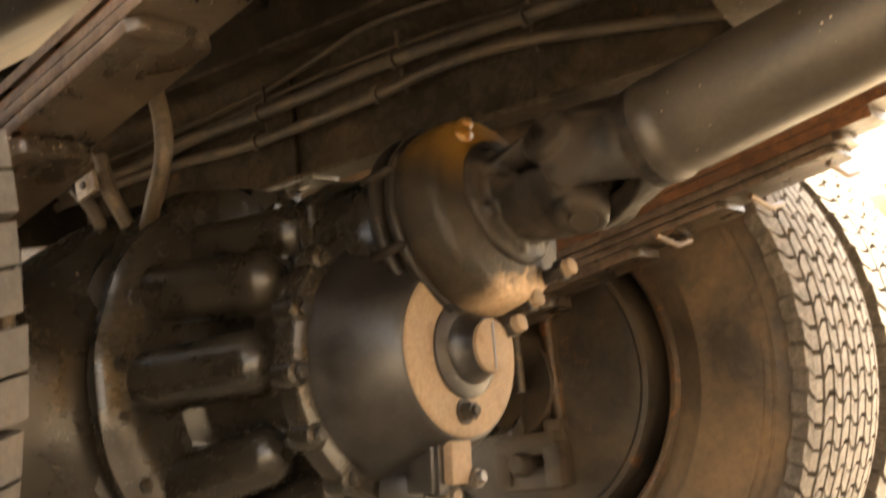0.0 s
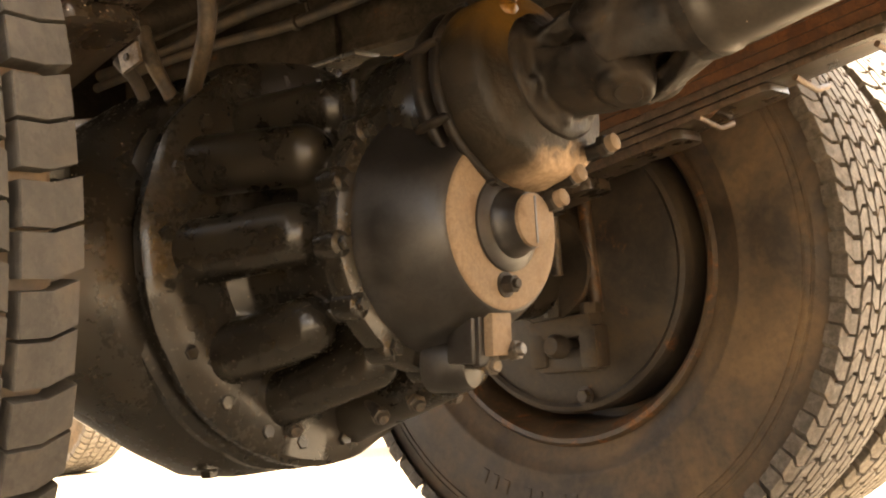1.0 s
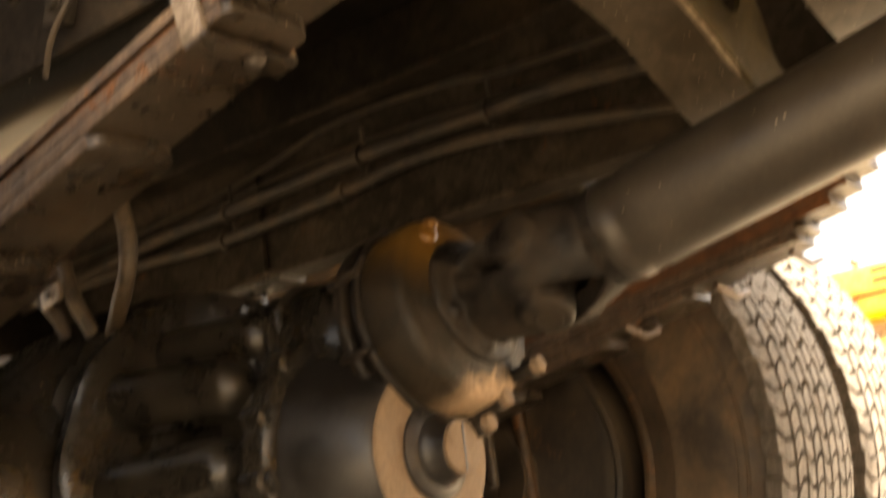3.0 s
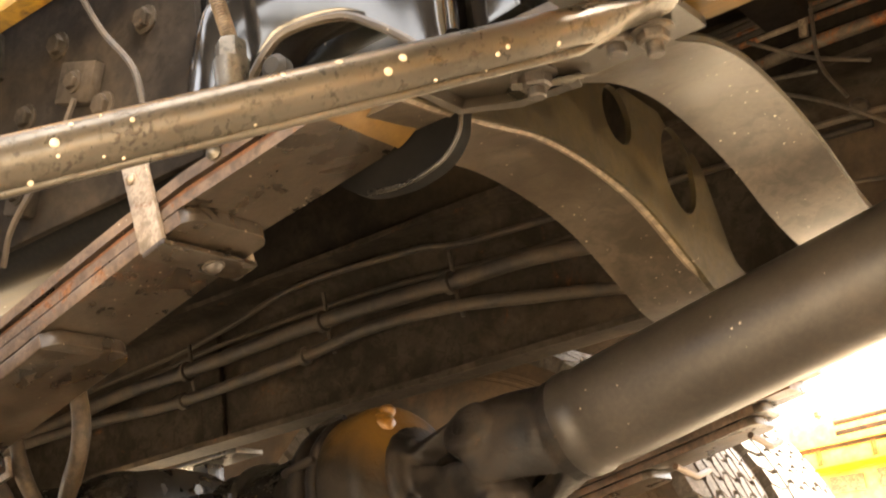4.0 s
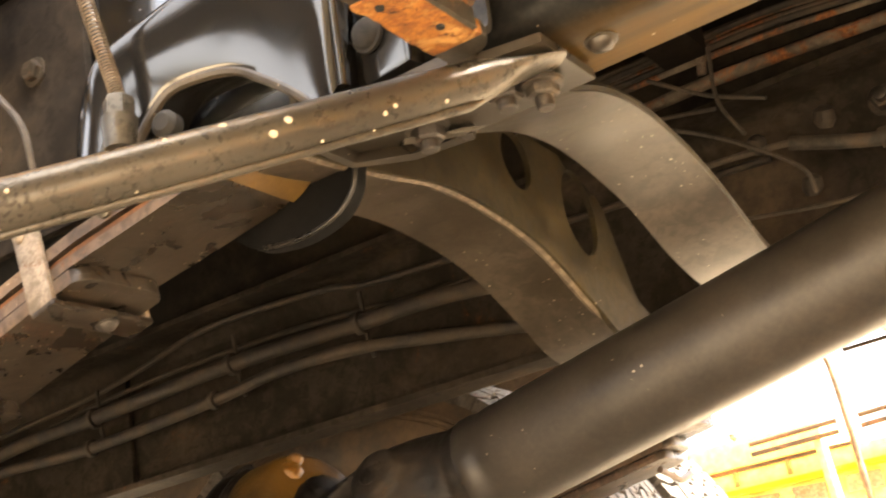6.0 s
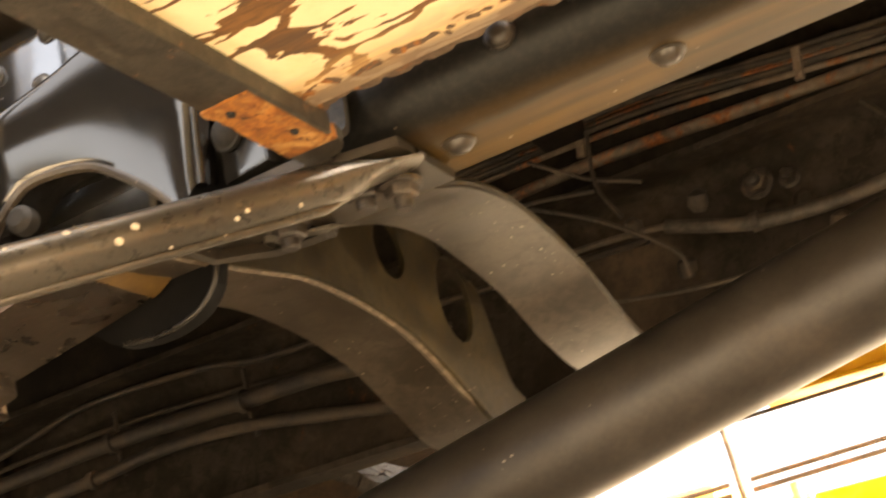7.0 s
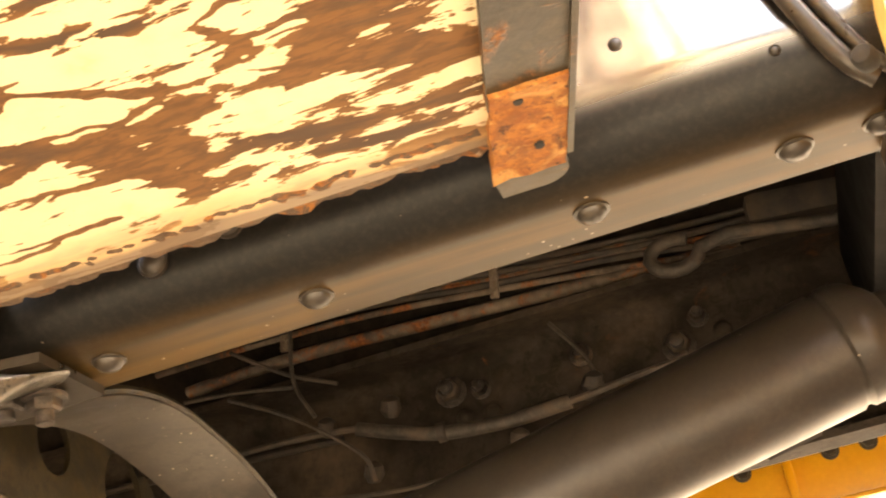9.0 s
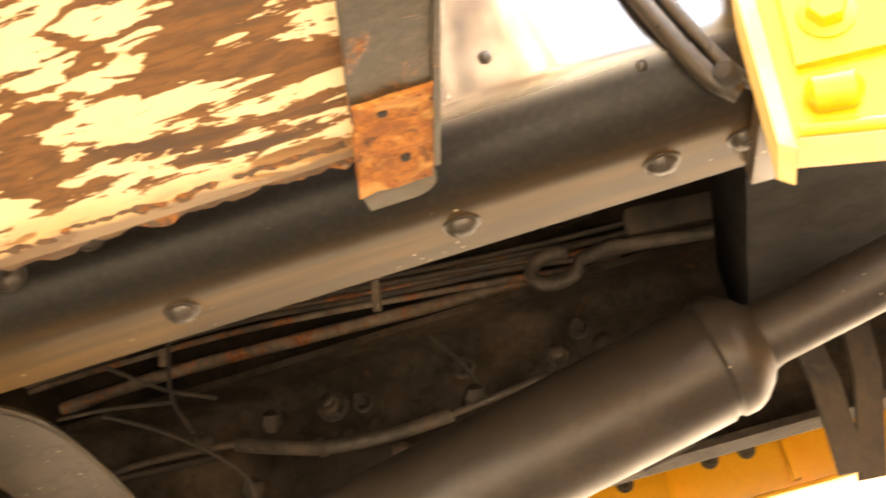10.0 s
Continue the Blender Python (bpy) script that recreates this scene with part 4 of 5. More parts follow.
        lathe(b, [(eye - 0.005, r1 - 0.032), (eye, r1 - 0.026), (eye, r1 - 0.002), (eye - 0.004, r1 + 0.003), (eye - 0.010, r1 + 0.004)], JC, e, 28)
    return b


b = yoke(bm_new(), along(0.632), A2, 0.053)
lathe(b, [(0.020, -0.022), (0.040, -0.016), (0.051, -0.006), (0.0535, 0.004), (0.0535, 0.020), (0.040, 0.026)], along(0.638), PX, 40)
cast(part("tube_yoke", b, JOINT, shaft, "oily forged yoke on the tube"), 0.0024, 6, 0.0022)
FC = P0 + PIN * 0.258
b = yoke(bm_new(), FC + PIN * 0.010, A1, 0.050, 0.064)
lathe(b, [(0.045, -0.006), (0.068, -0.005), (0.072, -0.001), (0.072, 0.007), (0.066, 0.011), (0.052, 0.016), (0.040, 0.026), (0.026, 0.030)], FC, PIN, 48)
for an in (15, 62, 120, 200, 255, 310):
    p = FC + frp @ Vector((0.056 * math.cos(radians(an)), 0.056 * math.sin(radians(an)), 0.008))
    lathe(b, [(0.007, -0.01), (0.008, 0.008), (0.006, 0.011)], p, PIN, 10)
cast(part("flange_yoke", b, JOINT, shaft, "greasy forged flange yoke"), 0.0024, 6, 0.0036)
b = bm_new()
for ax in (A1, A2):
    tube(b, [JC - ax * 0.05, JC - ax * 0.02, JC + ax * 0.02, JC + ax * 0.05], [0.022, 0.028, 0.028, 0.022], 18)
lathe(b, [(0.024, -0.026), (0.034, 0.0), (0.024, 0.026)], JC, PX, 18)
cast(part("joint_cross", b, JOINT, shaft), 0.0026, 4, 0.002)
for e in (A1, -A1, A2, -A2):
    b = lathe(bm_new(), [(0.014, 0.056), (0.0150, 0.066), (0.0150, 0.0695), (0.0135, 0.0705), (0.0120, 0.0700), (0.006, 0.0698), (0.001, 0.0700)], JC, e, 24, 0.0006)
    part("bearing_cap", b, JOINT, shaft)


# ---- springs ----
def leaf_spring(y, line, label, leaves, group="leaf springs", wide=0.075, rusted=(1,)):
    """A stack of leaves under a top line z(x); leaves: (half length fore, thickness)."""
    ob = thing("leaf_spring", (0.0, y, line(0.0) - 0.08), label, "leaf spring", group)
    z = 0.0
    for k, (x1, t) in enumerate(leaves):
        xs = sorted(set([round(-x1 * 0.8, 4)] + [round(x1 * i / 10, 4) for i in range(-6, 11)] + [round(x1 - 0.012, 4)]))
        b = bm_new()
        pts = [(x, y, line(x) - z - t / 2) for x in xs]
        recess = k in rusted
        bar(b, pts, (0, wide * (0.90 if recess else 1.0), 0), t - 0.0012)
        # tapered tip, worn at its corners
        for v in b.verts:
            if v.co.x > x1 - 0.01:
                v.co.y = y + (v.co.y - y) * (0.90 if v.co.x > x1 - 0.005 else 1.0)
        tips = [e for e in b.edges if abs(e.verts[0].co.y - e.verts[1].co.y) < 1e-4 and abs(e.verts[0].co.x - e.verts[1].co.x) < 0.006 and e.verts[0].co.x > x1 - 0.006]
        if k > 2:
            bmesh.ops.bevel(b, geom=tips, offset=wide * (0.30 if k == 3 else 0.16), segments=5, profile=0.5, affect="EDGES", clamp_overlap=True)
        soften(b, 0.0022, 2)
        for f in b.faces:
            f.normal_update()
            if abs(f.normal.y) > 0.95:
                f.material_index = 1
        part("leaf", b, [SPRING, RUSTEDGE if recess else LEAFEDGE], ob)
        z += t
    return ob


nl = leaf_spring(-0.421, lambda x: 0.798 + 0.24 * (x - 0.306) - 0.5 * max(0.0, x - 0.54) ** 2 + 1.5 * max(0.0, x - 0.68) ** 2, "rusty multi-leaf spring under the chassis rail", [(0.764, 0.011), (0.757, 0.007), (0.752, 0.010), (0.614, 0.013), (0.442, 0.015), (0.265, 0.02)], wide=0.088)


def spring_clip(x, y, z, hgt, half, parent):
    b = bm_new()
    tilt = Matrix.Rotation(radians(-13), 3, "Y")
    box(b, (x - 0.011, y - half - 0.003, z + hgt / 2), (0.026, 0.005, hgt), tilt, 0.001)
    c = part("rebound_clip", b, CLIP, parent, "pale scuffed rebound clip")
    # Same clip in a darker material, which paints its less lit underside.
    part("clip_strap", box(bm_new(), (x, y, z - 0.0005), (0.026, half * 2 + 0.011, 0.005), tilt, 0.0015), SPRING, c, "strap under the leaves, darkened as less lit")
    part("inner_strap", box(bm_new(), (x - 0.008, y + half + 0.003, z + hgt * 0.35), (0.026, 0.005, hgt * 0.7), tilt, 0.001), CLIP, c)
    part("rivet", rivet(bm_new(), (x - 0.022, y - half - 0.006, z + hgt - 0.016), (0, -1, 0), 0.0045), CLIP, c)
    part("rivet", rivet(bm_new(), (x, y + 0.012, z - 0.003), (0.2, 0, -1), 0.008), BOLT, c)
    lathe_at = (x + 0.068, y - half - 0.002, z + 0.056)
    part("clip_nut", rivet(bm_new(), lathe_at, (0.2, -1, 0), 0.0055), ROD, c)


spring_clip(0.577, -0.421, 0.8145, 0.080, 0.044, nl)
# upturned end of the main leaf, golden reflection painted amber, bearing inside the hanger
b = bar(bm_new(), spline([(0.748, -0.421, 0.8652), (0.756, -0.421, 0.8682), (0.768, -0.421, 0.8762), (0.775, -0.421, 0.8870)], 5), (0, 0.0875, 0), 0.010)
part("leaf_end", soften(b, 0.002, 2), AMBEREND, nl, "upturned leaf end, its golden reflection painted amber")
fl = leaf_spring(0.475, lambda x: 0.703 + 0.165 * x, "rusty far-side leaf spring over the axle", [(0.760, 0.016), (0.735, 0.016), (0.71, 0.016), (0.672, 0.014), (0.66, 0.012), (0.50, 0.012), (0.36, 0.016), (0.2, 0.02)], rusted=(0, 1, 2))
for x in (0.40, 0.545, 0.655):
    b = bm_new()
    tube(b, [(x, 0.425, 0.655 + 0.165 * x - 0.04), (x + 0.005, 0.475, 0.655 + 0.165 * x - 0.052), (x, 0.525, 0.655 + 0.165 * x - 0.04)], 0.0045, 10)
    part("clip_bolt", b, LEAFEDGE, fl)
for sy, z0 in ((-0.4125, 0.60), (0.475, 0.60)):
    seat = thing("axle_saddle", (0, sy, z0), "dark cast saddle with u-bolts clamping a spring", "saddle", "axle saddles")
    b = box(bm_new(), (0.0, sy, z0 + 0.035), (0.21, 0.105, 0.085), None, 0.012)
    part("saddle_block", b, AXLE, seat)
    for x in (-0.075, 0.075):
        for y in (-0.046, 0.046):
            part("u_bolt_leg", tube(bm_new(), [(x, sy + y, z0 - 0.1), (x, sy + y, z0 + 0.20)], 0.0095, 10), BOLT, seat)

# ---- spring hanger ----
hg = thing("spring_hanger", (0.76, -0.43, 0.86), "glossy black cast spring hanger bolted to the rail", "spring hanger")
inner = spline([(0.672, 0, 0.880), (0.684, 0, 0.905), (0.703, 0, 0.930), (0.724, 0, 0.942), (0.766, 0, 0.939), (0.795, 0, 0.921), (0.822, 0, 0.896), (0.838, 0, 0.872)], 6)
outer = spline([(0.606, 0, 0.905), (0.613, 0, 0.944), (0.627, 0, 0.975), (0.652, 0, 0.998), (0.730, 0, 1.030), (0.800, 0, 1.060), (0.856, 0, 1.040), (0.852, 0, 0.900)], 6)


def cheek_y(x):
    return -0.476 + 0.20 * max(0.0, x - 0.66) + 1.2 * max(0.0, 0.66 - x) ** 1.5


b = bm_new()
rows = []
for k in range(15):
    t = k / 14
    lift = -0.006 * math.sin(math.pi * t) + 0.020 * max(0.0, t - 0.80) ** 1.5 * 10
    rows.append([b.verts.new((p.x + (q.x - p.x) * t, cheek_y(p.x + (q.x - p.x) * t) + lift, p.z + (q.z - p.z) * t)) for p, q in zip(inner, outer)])
rows.insert(0, [b.verts.new((p.x + 0.001, cheek_y(p.x) + 0.004, p.z - 0.003)) for p in inner])
rows.insert(0, [b.verts.new((p.x, -0.430, p.z - 0.003)) for p in inner])
for p, q in zip(rows, rows[1:]):
    for i in range(len(p) - 1):
        b.faces.new((p[i], p[i + 1], q[i + 1], q[i]))
part("side_cheek", b, GLOSS, hg, smooth=60)
part("arch_lip", tube(bm_new(), [(p.x, cheek_y(p.x) + 0.003, p.z) for p in inner], 0.0042, 8), CROSS, hg, "dusty cast lip of the arch")
part("corner_edge", tube(bm_new(), [(0.853, -0.436, 1.03), (0.852, -0.437, 0.97), (0.851, -0.437, 0.895)], 0.0045, 10), GLOSS, hg)
low = spline([(0.674, 0, 0.862), (0.706, 0, 0.838), (0.732, 0, 0.831), (0.760, 0, 0.830), (0.788, 0, 0.837), (0.804, 0, 0.852), (0.809, 0, 0.869)], 6)
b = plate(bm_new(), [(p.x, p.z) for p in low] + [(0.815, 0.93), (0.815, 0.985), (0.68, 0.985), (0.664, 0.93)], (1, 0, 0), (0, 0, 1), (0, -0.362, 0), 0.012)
# Shade inside the hanger is painted into this cheek's near-black.
part("inner_cheek", soften(b, 0.0025, 2), SHADEBLACK, hg)
part("cheek_bead", tube(bm_new(), [(p.x, -0.375, p.z + 0.002) for p in low[8:]], 0.0018, 10), AXLE, hg)
b = bm_new()
box(b, (0.882, -0.418, 0.955), (0.046, 0.018, 0.12), Matrix.Rotation(radians(-10), 3, "Z"), 0.006)
part("bolt_boss", b, GLOSS, hg)
for z in (0.930, 0.985):
    part("bolt", rivet(bm_new(), (0.871, -0.428, z), (-0.15, -1, 0), 0.0115), GROOVE, hg)
b = bm_new()
plate(b, [(0.808, -0.447), (0.905, -0.430), (0.99, -0.412), (0.99, -0.335), (0.90, -0.335), (0.848, -0.352), (0.815, -0.372), (0.809, -0.389)], (1, 0, 0), (0, 1, 0), (0, 0, 0.8765), 0.007)
part("gusset_plate", soften(b, 0.002, 2), SATIN, hg)
part("gusset_rib", bar(bm_new(), [(0.810, -0.438, 0.872), (0.813, -0.380, 0.870), (0.85, -0.355, 0.870), (0.895, -0.345, 0.872)], (0, 0.006, 0.010), 0.006), SATIN, hg)
for x, y in ((0.871, -0.370), (0.942, -0.380)):
    b = hexbolt(bm_new(), (x, y, 0.8765), (0, 0, -1), 0.0125, 0.012, True, 0.006)
    part("bolt", b, BOLT, hg)

# air line union and spiral-wrapped hose in front of the hanger
hose = thing("air_hose", (0.70, -0.50, 0.92), "grey spiral-wrapped air hose with brass-like union", "hose")
pts = spline([(0.700, -0.497, 0.930), (0.694, -0.502, 0.965), (0.684, -0.505, 1.01), (0.672, -0.505, 1.06), (0.655, -0.50, 1.14), (0.64, -0.47, 1.26)], 6)
part("hose_tube", tube(bm_new(), pts, 0.0046, 12), COVER, hose)
b = bm_new()
for i in range(150):
    t = i / 149 * (len(pts) - 1)
    k = min(int(t), len(pts) - 2)
    p = pts[k].lerp(pts[k + 1], t - k)
    d = (pts[k + 1] - pts[k]).normalized()
    if i % 2 == 0:
        lathe(b, [(0.0048, -0.0008), (0.0060, 0.0), (0.0048, 0.0008)], p, d, 12, cap=False)
part("spiral_wrap", b, CLIP, hose, smooth=60, kind="stuff")
b = hexbolt(bm_new(), (0.699, -0.497, 0.910), (0.05, 0, 1), 0.0115, 0.020, False)
lathe(b, [(0.011, -0.02), (0.013, 0.0), (0.013, 0.004)], (0.699, -0.497, 0.91), (0.05, 0, 1), 14)
tube(b, [(0.699, -0.497, 0.905), (0.68, -0.49, 0.892), (0.62, -0.47, 0.888)], 0.009, 10)
part("union", b, ROD, hose)
part("elbow_ring", lathe(bm_new(), [(0.008, -0.012), (0.0105, -0.01), (0.0105, 0.0), (0.0065, 0.004), (0.002, 0.004)], (0.715, -0.470, 0.912), (0.2, -1, 0), 20), GROOVE, hose)

# ---- brace tube ----
rod = thing("brace_tube", (0.955, -0.36, 0.88), "mud-spotted steel brace tube with flattened bolted end", "brace tube")
E0, E1 = Vector((0.966, -0.402, 0.869)), Vector((0.577, -1.02, 0.640))
dirr = (E1 - E0).normalized()
b = bm_new()
side = Vector((dirr.y, -dirr.x, 0)).normalized()
prof = [(-0.034, 0.010, 0.0026), (-0.030, 0.016, 0.0030), (-0.010, 0.019, 0.0032), (0.004, 0.0190, 0.0060), (0.020, 0.017, 0.0115), (0.038, 0.0155, 0.0145), (0.09, 0.0152, 0.0152), (0.74, 0.0152, 0.0152)]
rings = []
nrm = dirr.cross(side).normalized()
for s_, w_, h_ in prof:
    c = E0 + dirr * s_ + nrm * 0.0
    rings.append([b.verts.new(c + side * w_ * math.cos(a) + nrm * h_ * math.sin(a)) for a in (2 * math.pi * k / 24 for k in range(24))])
for p, q in zip(rings, rings[1:]):
    for k in range(24):
        b.faces.new((p[k], p[(k + 1) % 24], q[(k + 1) % 24], q[k]))
b.faces.new(rings[0])
b.faces.new(rings[-1])
part("tube", b, ROD, rod)
toward = Vector((0.9, -1.1, 0.48)) - E0
toward = (toward - dirr * toward.dot(dirr)).normalized()
low = Matrix.Rotation(radians(52), 3, dirr) @ toward
if low.z > toward.z:
    low = Matrix.Rotation(radians(-52), 3, dirr) @ toward
part("rolled_seam", tube(bm_new(), [E0 + dirr * (0.02 + 0.03 * k) + low * (0.0155 if k else 0.009) for k in range(20)], [0.0022] + [0.0034 - 0.00008 * k for k in range(19)], 10), ROD, rod, "rolled seam along the tube")
splash = random.Random(23)
for k in range(30):
    c = E0 + dirr * splash.uniform(0.06, 0.60)
    out = (Vector((0.75, -1.35, 0.45)) - c)
    out = (out - dirr * out.dot(dirr)).normalized()
    out = Matrix.Rotation(splash.uniform(-1.1, 1.1), 3, dirr) @ out
    r = splash.choice((0.0008, 0.0011, 0.0014, 0.0017, 0.0026))
    part("mud_spot", lathe(bm_new(), [(r, -0.0006), (r * 0.9, 0.0004), (r * 0.5, 0.0008)], c + out * 0.0152, out, 9, r * 0.8), SPLASH, rod)
part("clamp_tab", bar(bm_new(), [(0.897, -0.350, 0.872), (0.884, -0.360, 0.868), (0.866, -0.378, 0.866)], (0.014, 0.012, 0), 0.005), ROD, rod)
part("clamp_bolt", hexbolt(bm_new(), (0.964, -0.368, 0.872), (0, 0, -1), 0.0115, 0.010, True, 0.008), BOLT, rod)
guard = thing("mudguard_bracket", (0.62, -1.05, 0.55), "dark steel mudguard bracket in front of the wheel", "bracket")
part("bracket_plate", box(bm_new(), (0.622, -1.045, 0.70), (0.012, 0.10, 0.30), None, 0.003), FLOORWOOD, guard)
part("bracket_stay", box(bm_new(), (0.622, -1.05, 1.05), (0.03, 0.03, 0.44), None, 0.003), FLOORWOOD, guard)

# ---- tank ----
tk = thing("fuel_tank", (1.15, -0.75, 0.892), "boxy fuel tank with cream paint flaking off rust", "fuel tank")
b = plate(bm_new(), [(0.945, -1.14), (1.495, -1.14), (1.315, -0.474), (0.945, -0.474)], (1, 0, 0), (0, 1, 0), (0, 0, 0.8895), 0.36)
soften(b, 0.010, 3)
part("tank_shell", b, TANK, tk)
b = bm_new()
cols, rows_ = 190, 6
for k in range(cols):
    x = 0.955 + 0.357 * k / (cols - 1)
    jag = 0.010 * noise.noise(Vector((x * 48, 3, 0))) + 0.004 * noise.noise(Vector((x * 150, 7, 0)))
    near_ = -0.497 + 0.008 * noise.noise(Vector((x * 40, 11, 0)))
    for j in range(rows_):
        y = near_ + (-0.463 + jag - near_) * j / (rows_ - 1)
        z = 0.8880 + 0.0010 * j + 0.0016 * noise.noise(Vector((x * 130, y * 130, 0))) + (0.0030 if j == 0 else 0.0)
        b.verts.new((x, y, z))
    b.verts.new((x, -0.463 + jag - 0.002, 0.902))
b.verts.ensure_lookup_table()
for k in range(cols - 1):
    for j in range(rows_):
        o = k * (rows_ + 1) + j
        b.faces.new((b.verts[o], b.verts[o + 1], b.verts[o + rows_ + 2], b.verts[o + rows_ + 1]))
part("seam_lip", b, CRUST, tk, "flaking rusty seam along the tank")


def tank_strap(x, w, skew, label, mat):
    """A strap under the tank; x at the rail, leaning by skew along its way outwards."""
    st = thing("tank_strap", (x, -0.5, 0.88), label, "strap", "tank straps")

    def at(y, z):
        return (x + skew * (-0.45 - y), y, z)

    part("strap_band", soften(bar(bm_new(), [at(-1.165, 1.15), at(-1.158, 0.93), at(-1.135, 0.886), at(-0.80, 0.8835), at(-0.520, 0.8835)], (w, 0, 0), 0.008), 0.002, 2), mat, st)
    b = bm_new()
    bar(b, [at(-0.536 + 0.086 * k / 8, 0.8822 - 0.0014 * noise.noise(Vector((k * 2.1, x, 0)))) for k in range(9)], (w * 0.99, 0, 0), 0.0095)
    bmesh.ops.subdivide_edges(b, edges=b.edges, cuts=3, use_grid_fill=True)
    for v in b.verts:
        v.co += Vector(noise.noise_vector(v.co * 90)) * 0.0016
    part("rusted_end", b, RUST, st, "flaking orange rusted strap end")
    # olive toe past the seam, one corner rounded off
    c, r = at(-0.452, 0.8785), 0.018
    toe = [(-w / 2, 0.0), (-w / 2, 0.023)] + [(w / 2 - r + r * math.sin(a), 0.023 - r + r * math.cos(a)) for a in (math.pi / 2 * k / 6 for k in range(7))] + [(w / 2, 0.0)]
    part("strap_toe", soften(plate(bm_new(), toe, (1, 0, 0), (0, 1, 0), c, 0.010), 0.002, 2), mat, st, "olive toe of the strap")
    part("strap_edge", bar(bm_new(), [(x + skew * (-0.45 - y) + w / 2 + 0.0015, y, 0.8835) for y in (-1.10, -0.8, -0.46)], (0.0035, 0, 0), 0.014), mat, st)
    part("strap_hook", soften(bar(bm_new(), spline([at(-0.452, 0.886), at(-0.436, 0.888), at(-0.426, 0.894), at(-0.422, 0.906), at(-0.420, 0.94)], 4), (w * 0.7, 0, 0), 0.005), 0.0015, 2), mat, st)
    for y, dx in ((-0.524, -0.006), (-0.478, 0.006)):
        p = Vector(at(y, 0.8768)) + Vector((dx, 0, 0))
        part("rust_hole", lathe(bm_new(), [(0.0030, -0.002), (0.0027, 0.0006), (0.001, 0.0008)], p, (0, 0, -1), 10, 0.0012), GROOVE, st)


tank_strap(1.328, 0.043, 0.24, "drab tank strap with an orange rusted end", STRAP)
tank_strap(0.950, 0.036, 0.0, "narrow dark tank strap with a rusted end", GRIMY)
# pipes bent down the rail web ahead of the tank
pipe = thing("brake_pipes", (1.50, -0.42, 0.9), "pair of glossy black pipes curving down the rail", "pipe")
for dx, r in ((0.0, 0.0062), (0.0125, 0.0042)):
    part("pipe", tube(bm_new(), spline([(1.470 + dx, -0.420, 1.08), (1.483 + dx, -0.420, 0.99), (1.492 + dx, -0.420, 0.955), (1.502 + dx, -0.420, 0.924), (1.512 + dx, -0.419, 0.900), (1.524 + dx, -0.414, 0.888)], 6), r, 12), SATIN, pipe)


# ---- far rail: cables, ties, pipes ----
def cable(name, pts, r, mat, label, category, n=6, sides=10):
    ob = thing(name, pts[0], label, category)
    way = spline(pts, n)
    part("sheath", tube(bm_new(), way, [0.9 * r * (1 + 0.10 * noise.noise(p * 31)) for p in way], sides), mat, ob)
    return ob


def tie(parent, p, r, drop=0.0):
    p = Vector(p)
    part("cable_tie", lathe(bm_new(), [(r, -0.006), (r + 0.003, -0.005), (r + 0.003, 0.005), (r, 0.006)], p, (1, 0, 0.0), 14), CABLE, parent)
    if drop:
        part("tie_strip", tube(bm_new(), [p + Vector((0, 0.01, drop)), p + Vector((0.002, 0.012, -0.02)), p + Vector((0.004, 0.02, -drop))], 0.0035, 6), CABLE, parent)


h1 = cable("wiring_harness", [(-1.3, 0.37, 1.03), (-0.75, 0.365, 1.012), (-0.487, 0.36, 1.026), (-0.294, 0.36, 1.027), (0.02, 0.36, 1.033), (0.272, 0.36, 1.025), (0.42, 0.365, 1.022), (0.62, 0.38, 1.0)], 0.0135, CABLE, "thick dusty wiring harness tied along the chassis rail", "cable")
for x, z in ((-0.294, 1.027), (0.02, 1.033), (0.272, 1.025)):
    tie(h1, (x, 0.36, z), 0.0145, 0.05)
h2 = cable("air_line", [(-1.3, 0.36, 0.975), (-0.8, 0.355, 0.992), (-0.521, 0.352, 0.988), (-0.298, 0.352, 0.976), (-0.016, 0.352, 0.984), (0.12, 0.352, 0.994), (0.271, 0.355, 0.987), (0.42, 0.37, 0.965), (0.60, 0.39, 0.935)], 0.0105, CABLE, "dusty black air line tied below the harness", "cable")
for x, z in ((-0.298, 0.976), (-0.016, 0.984)):
    tie(h2, (x, 0.352, z), 0.0115)
cable("thin_cable", [(-0.9, 0.40, 1.06), (-0.40, 0.395, 1.075), (-0.212, 0.39, 1.092), (-0.05, 0.39, 1.118), (0.188, 0.39, 1.107), (0.30, 0.39, 1.088), (0.62, 0.40, 1.075), (0.9, 0.405, 1.06)], 0.0055, CABLE, "thin dusty cable along the rail web", "cable")
cable("thin_cable", [(-0.45, 0.40, 1.055), (-0.2, 0.395, 1.068), (0.1, 0.395, 1.066), (0.35, 0.40, 1.05), (0.6, 0.41, 1.045)], 0.0045, CABLE, "thin dusty cable along the rail web", "cable")
cm2 = thing("frame_bracket", (-0.29, 0.43, 0.9), "dark riveted bracket on the chassis rail", "bracket")
part("bracket_plate", box(bm_new(), (-0.30, 0.424, 1.0), (0.05, 0.012, 0.20), None, 0.004), FARRAIL, cm2)

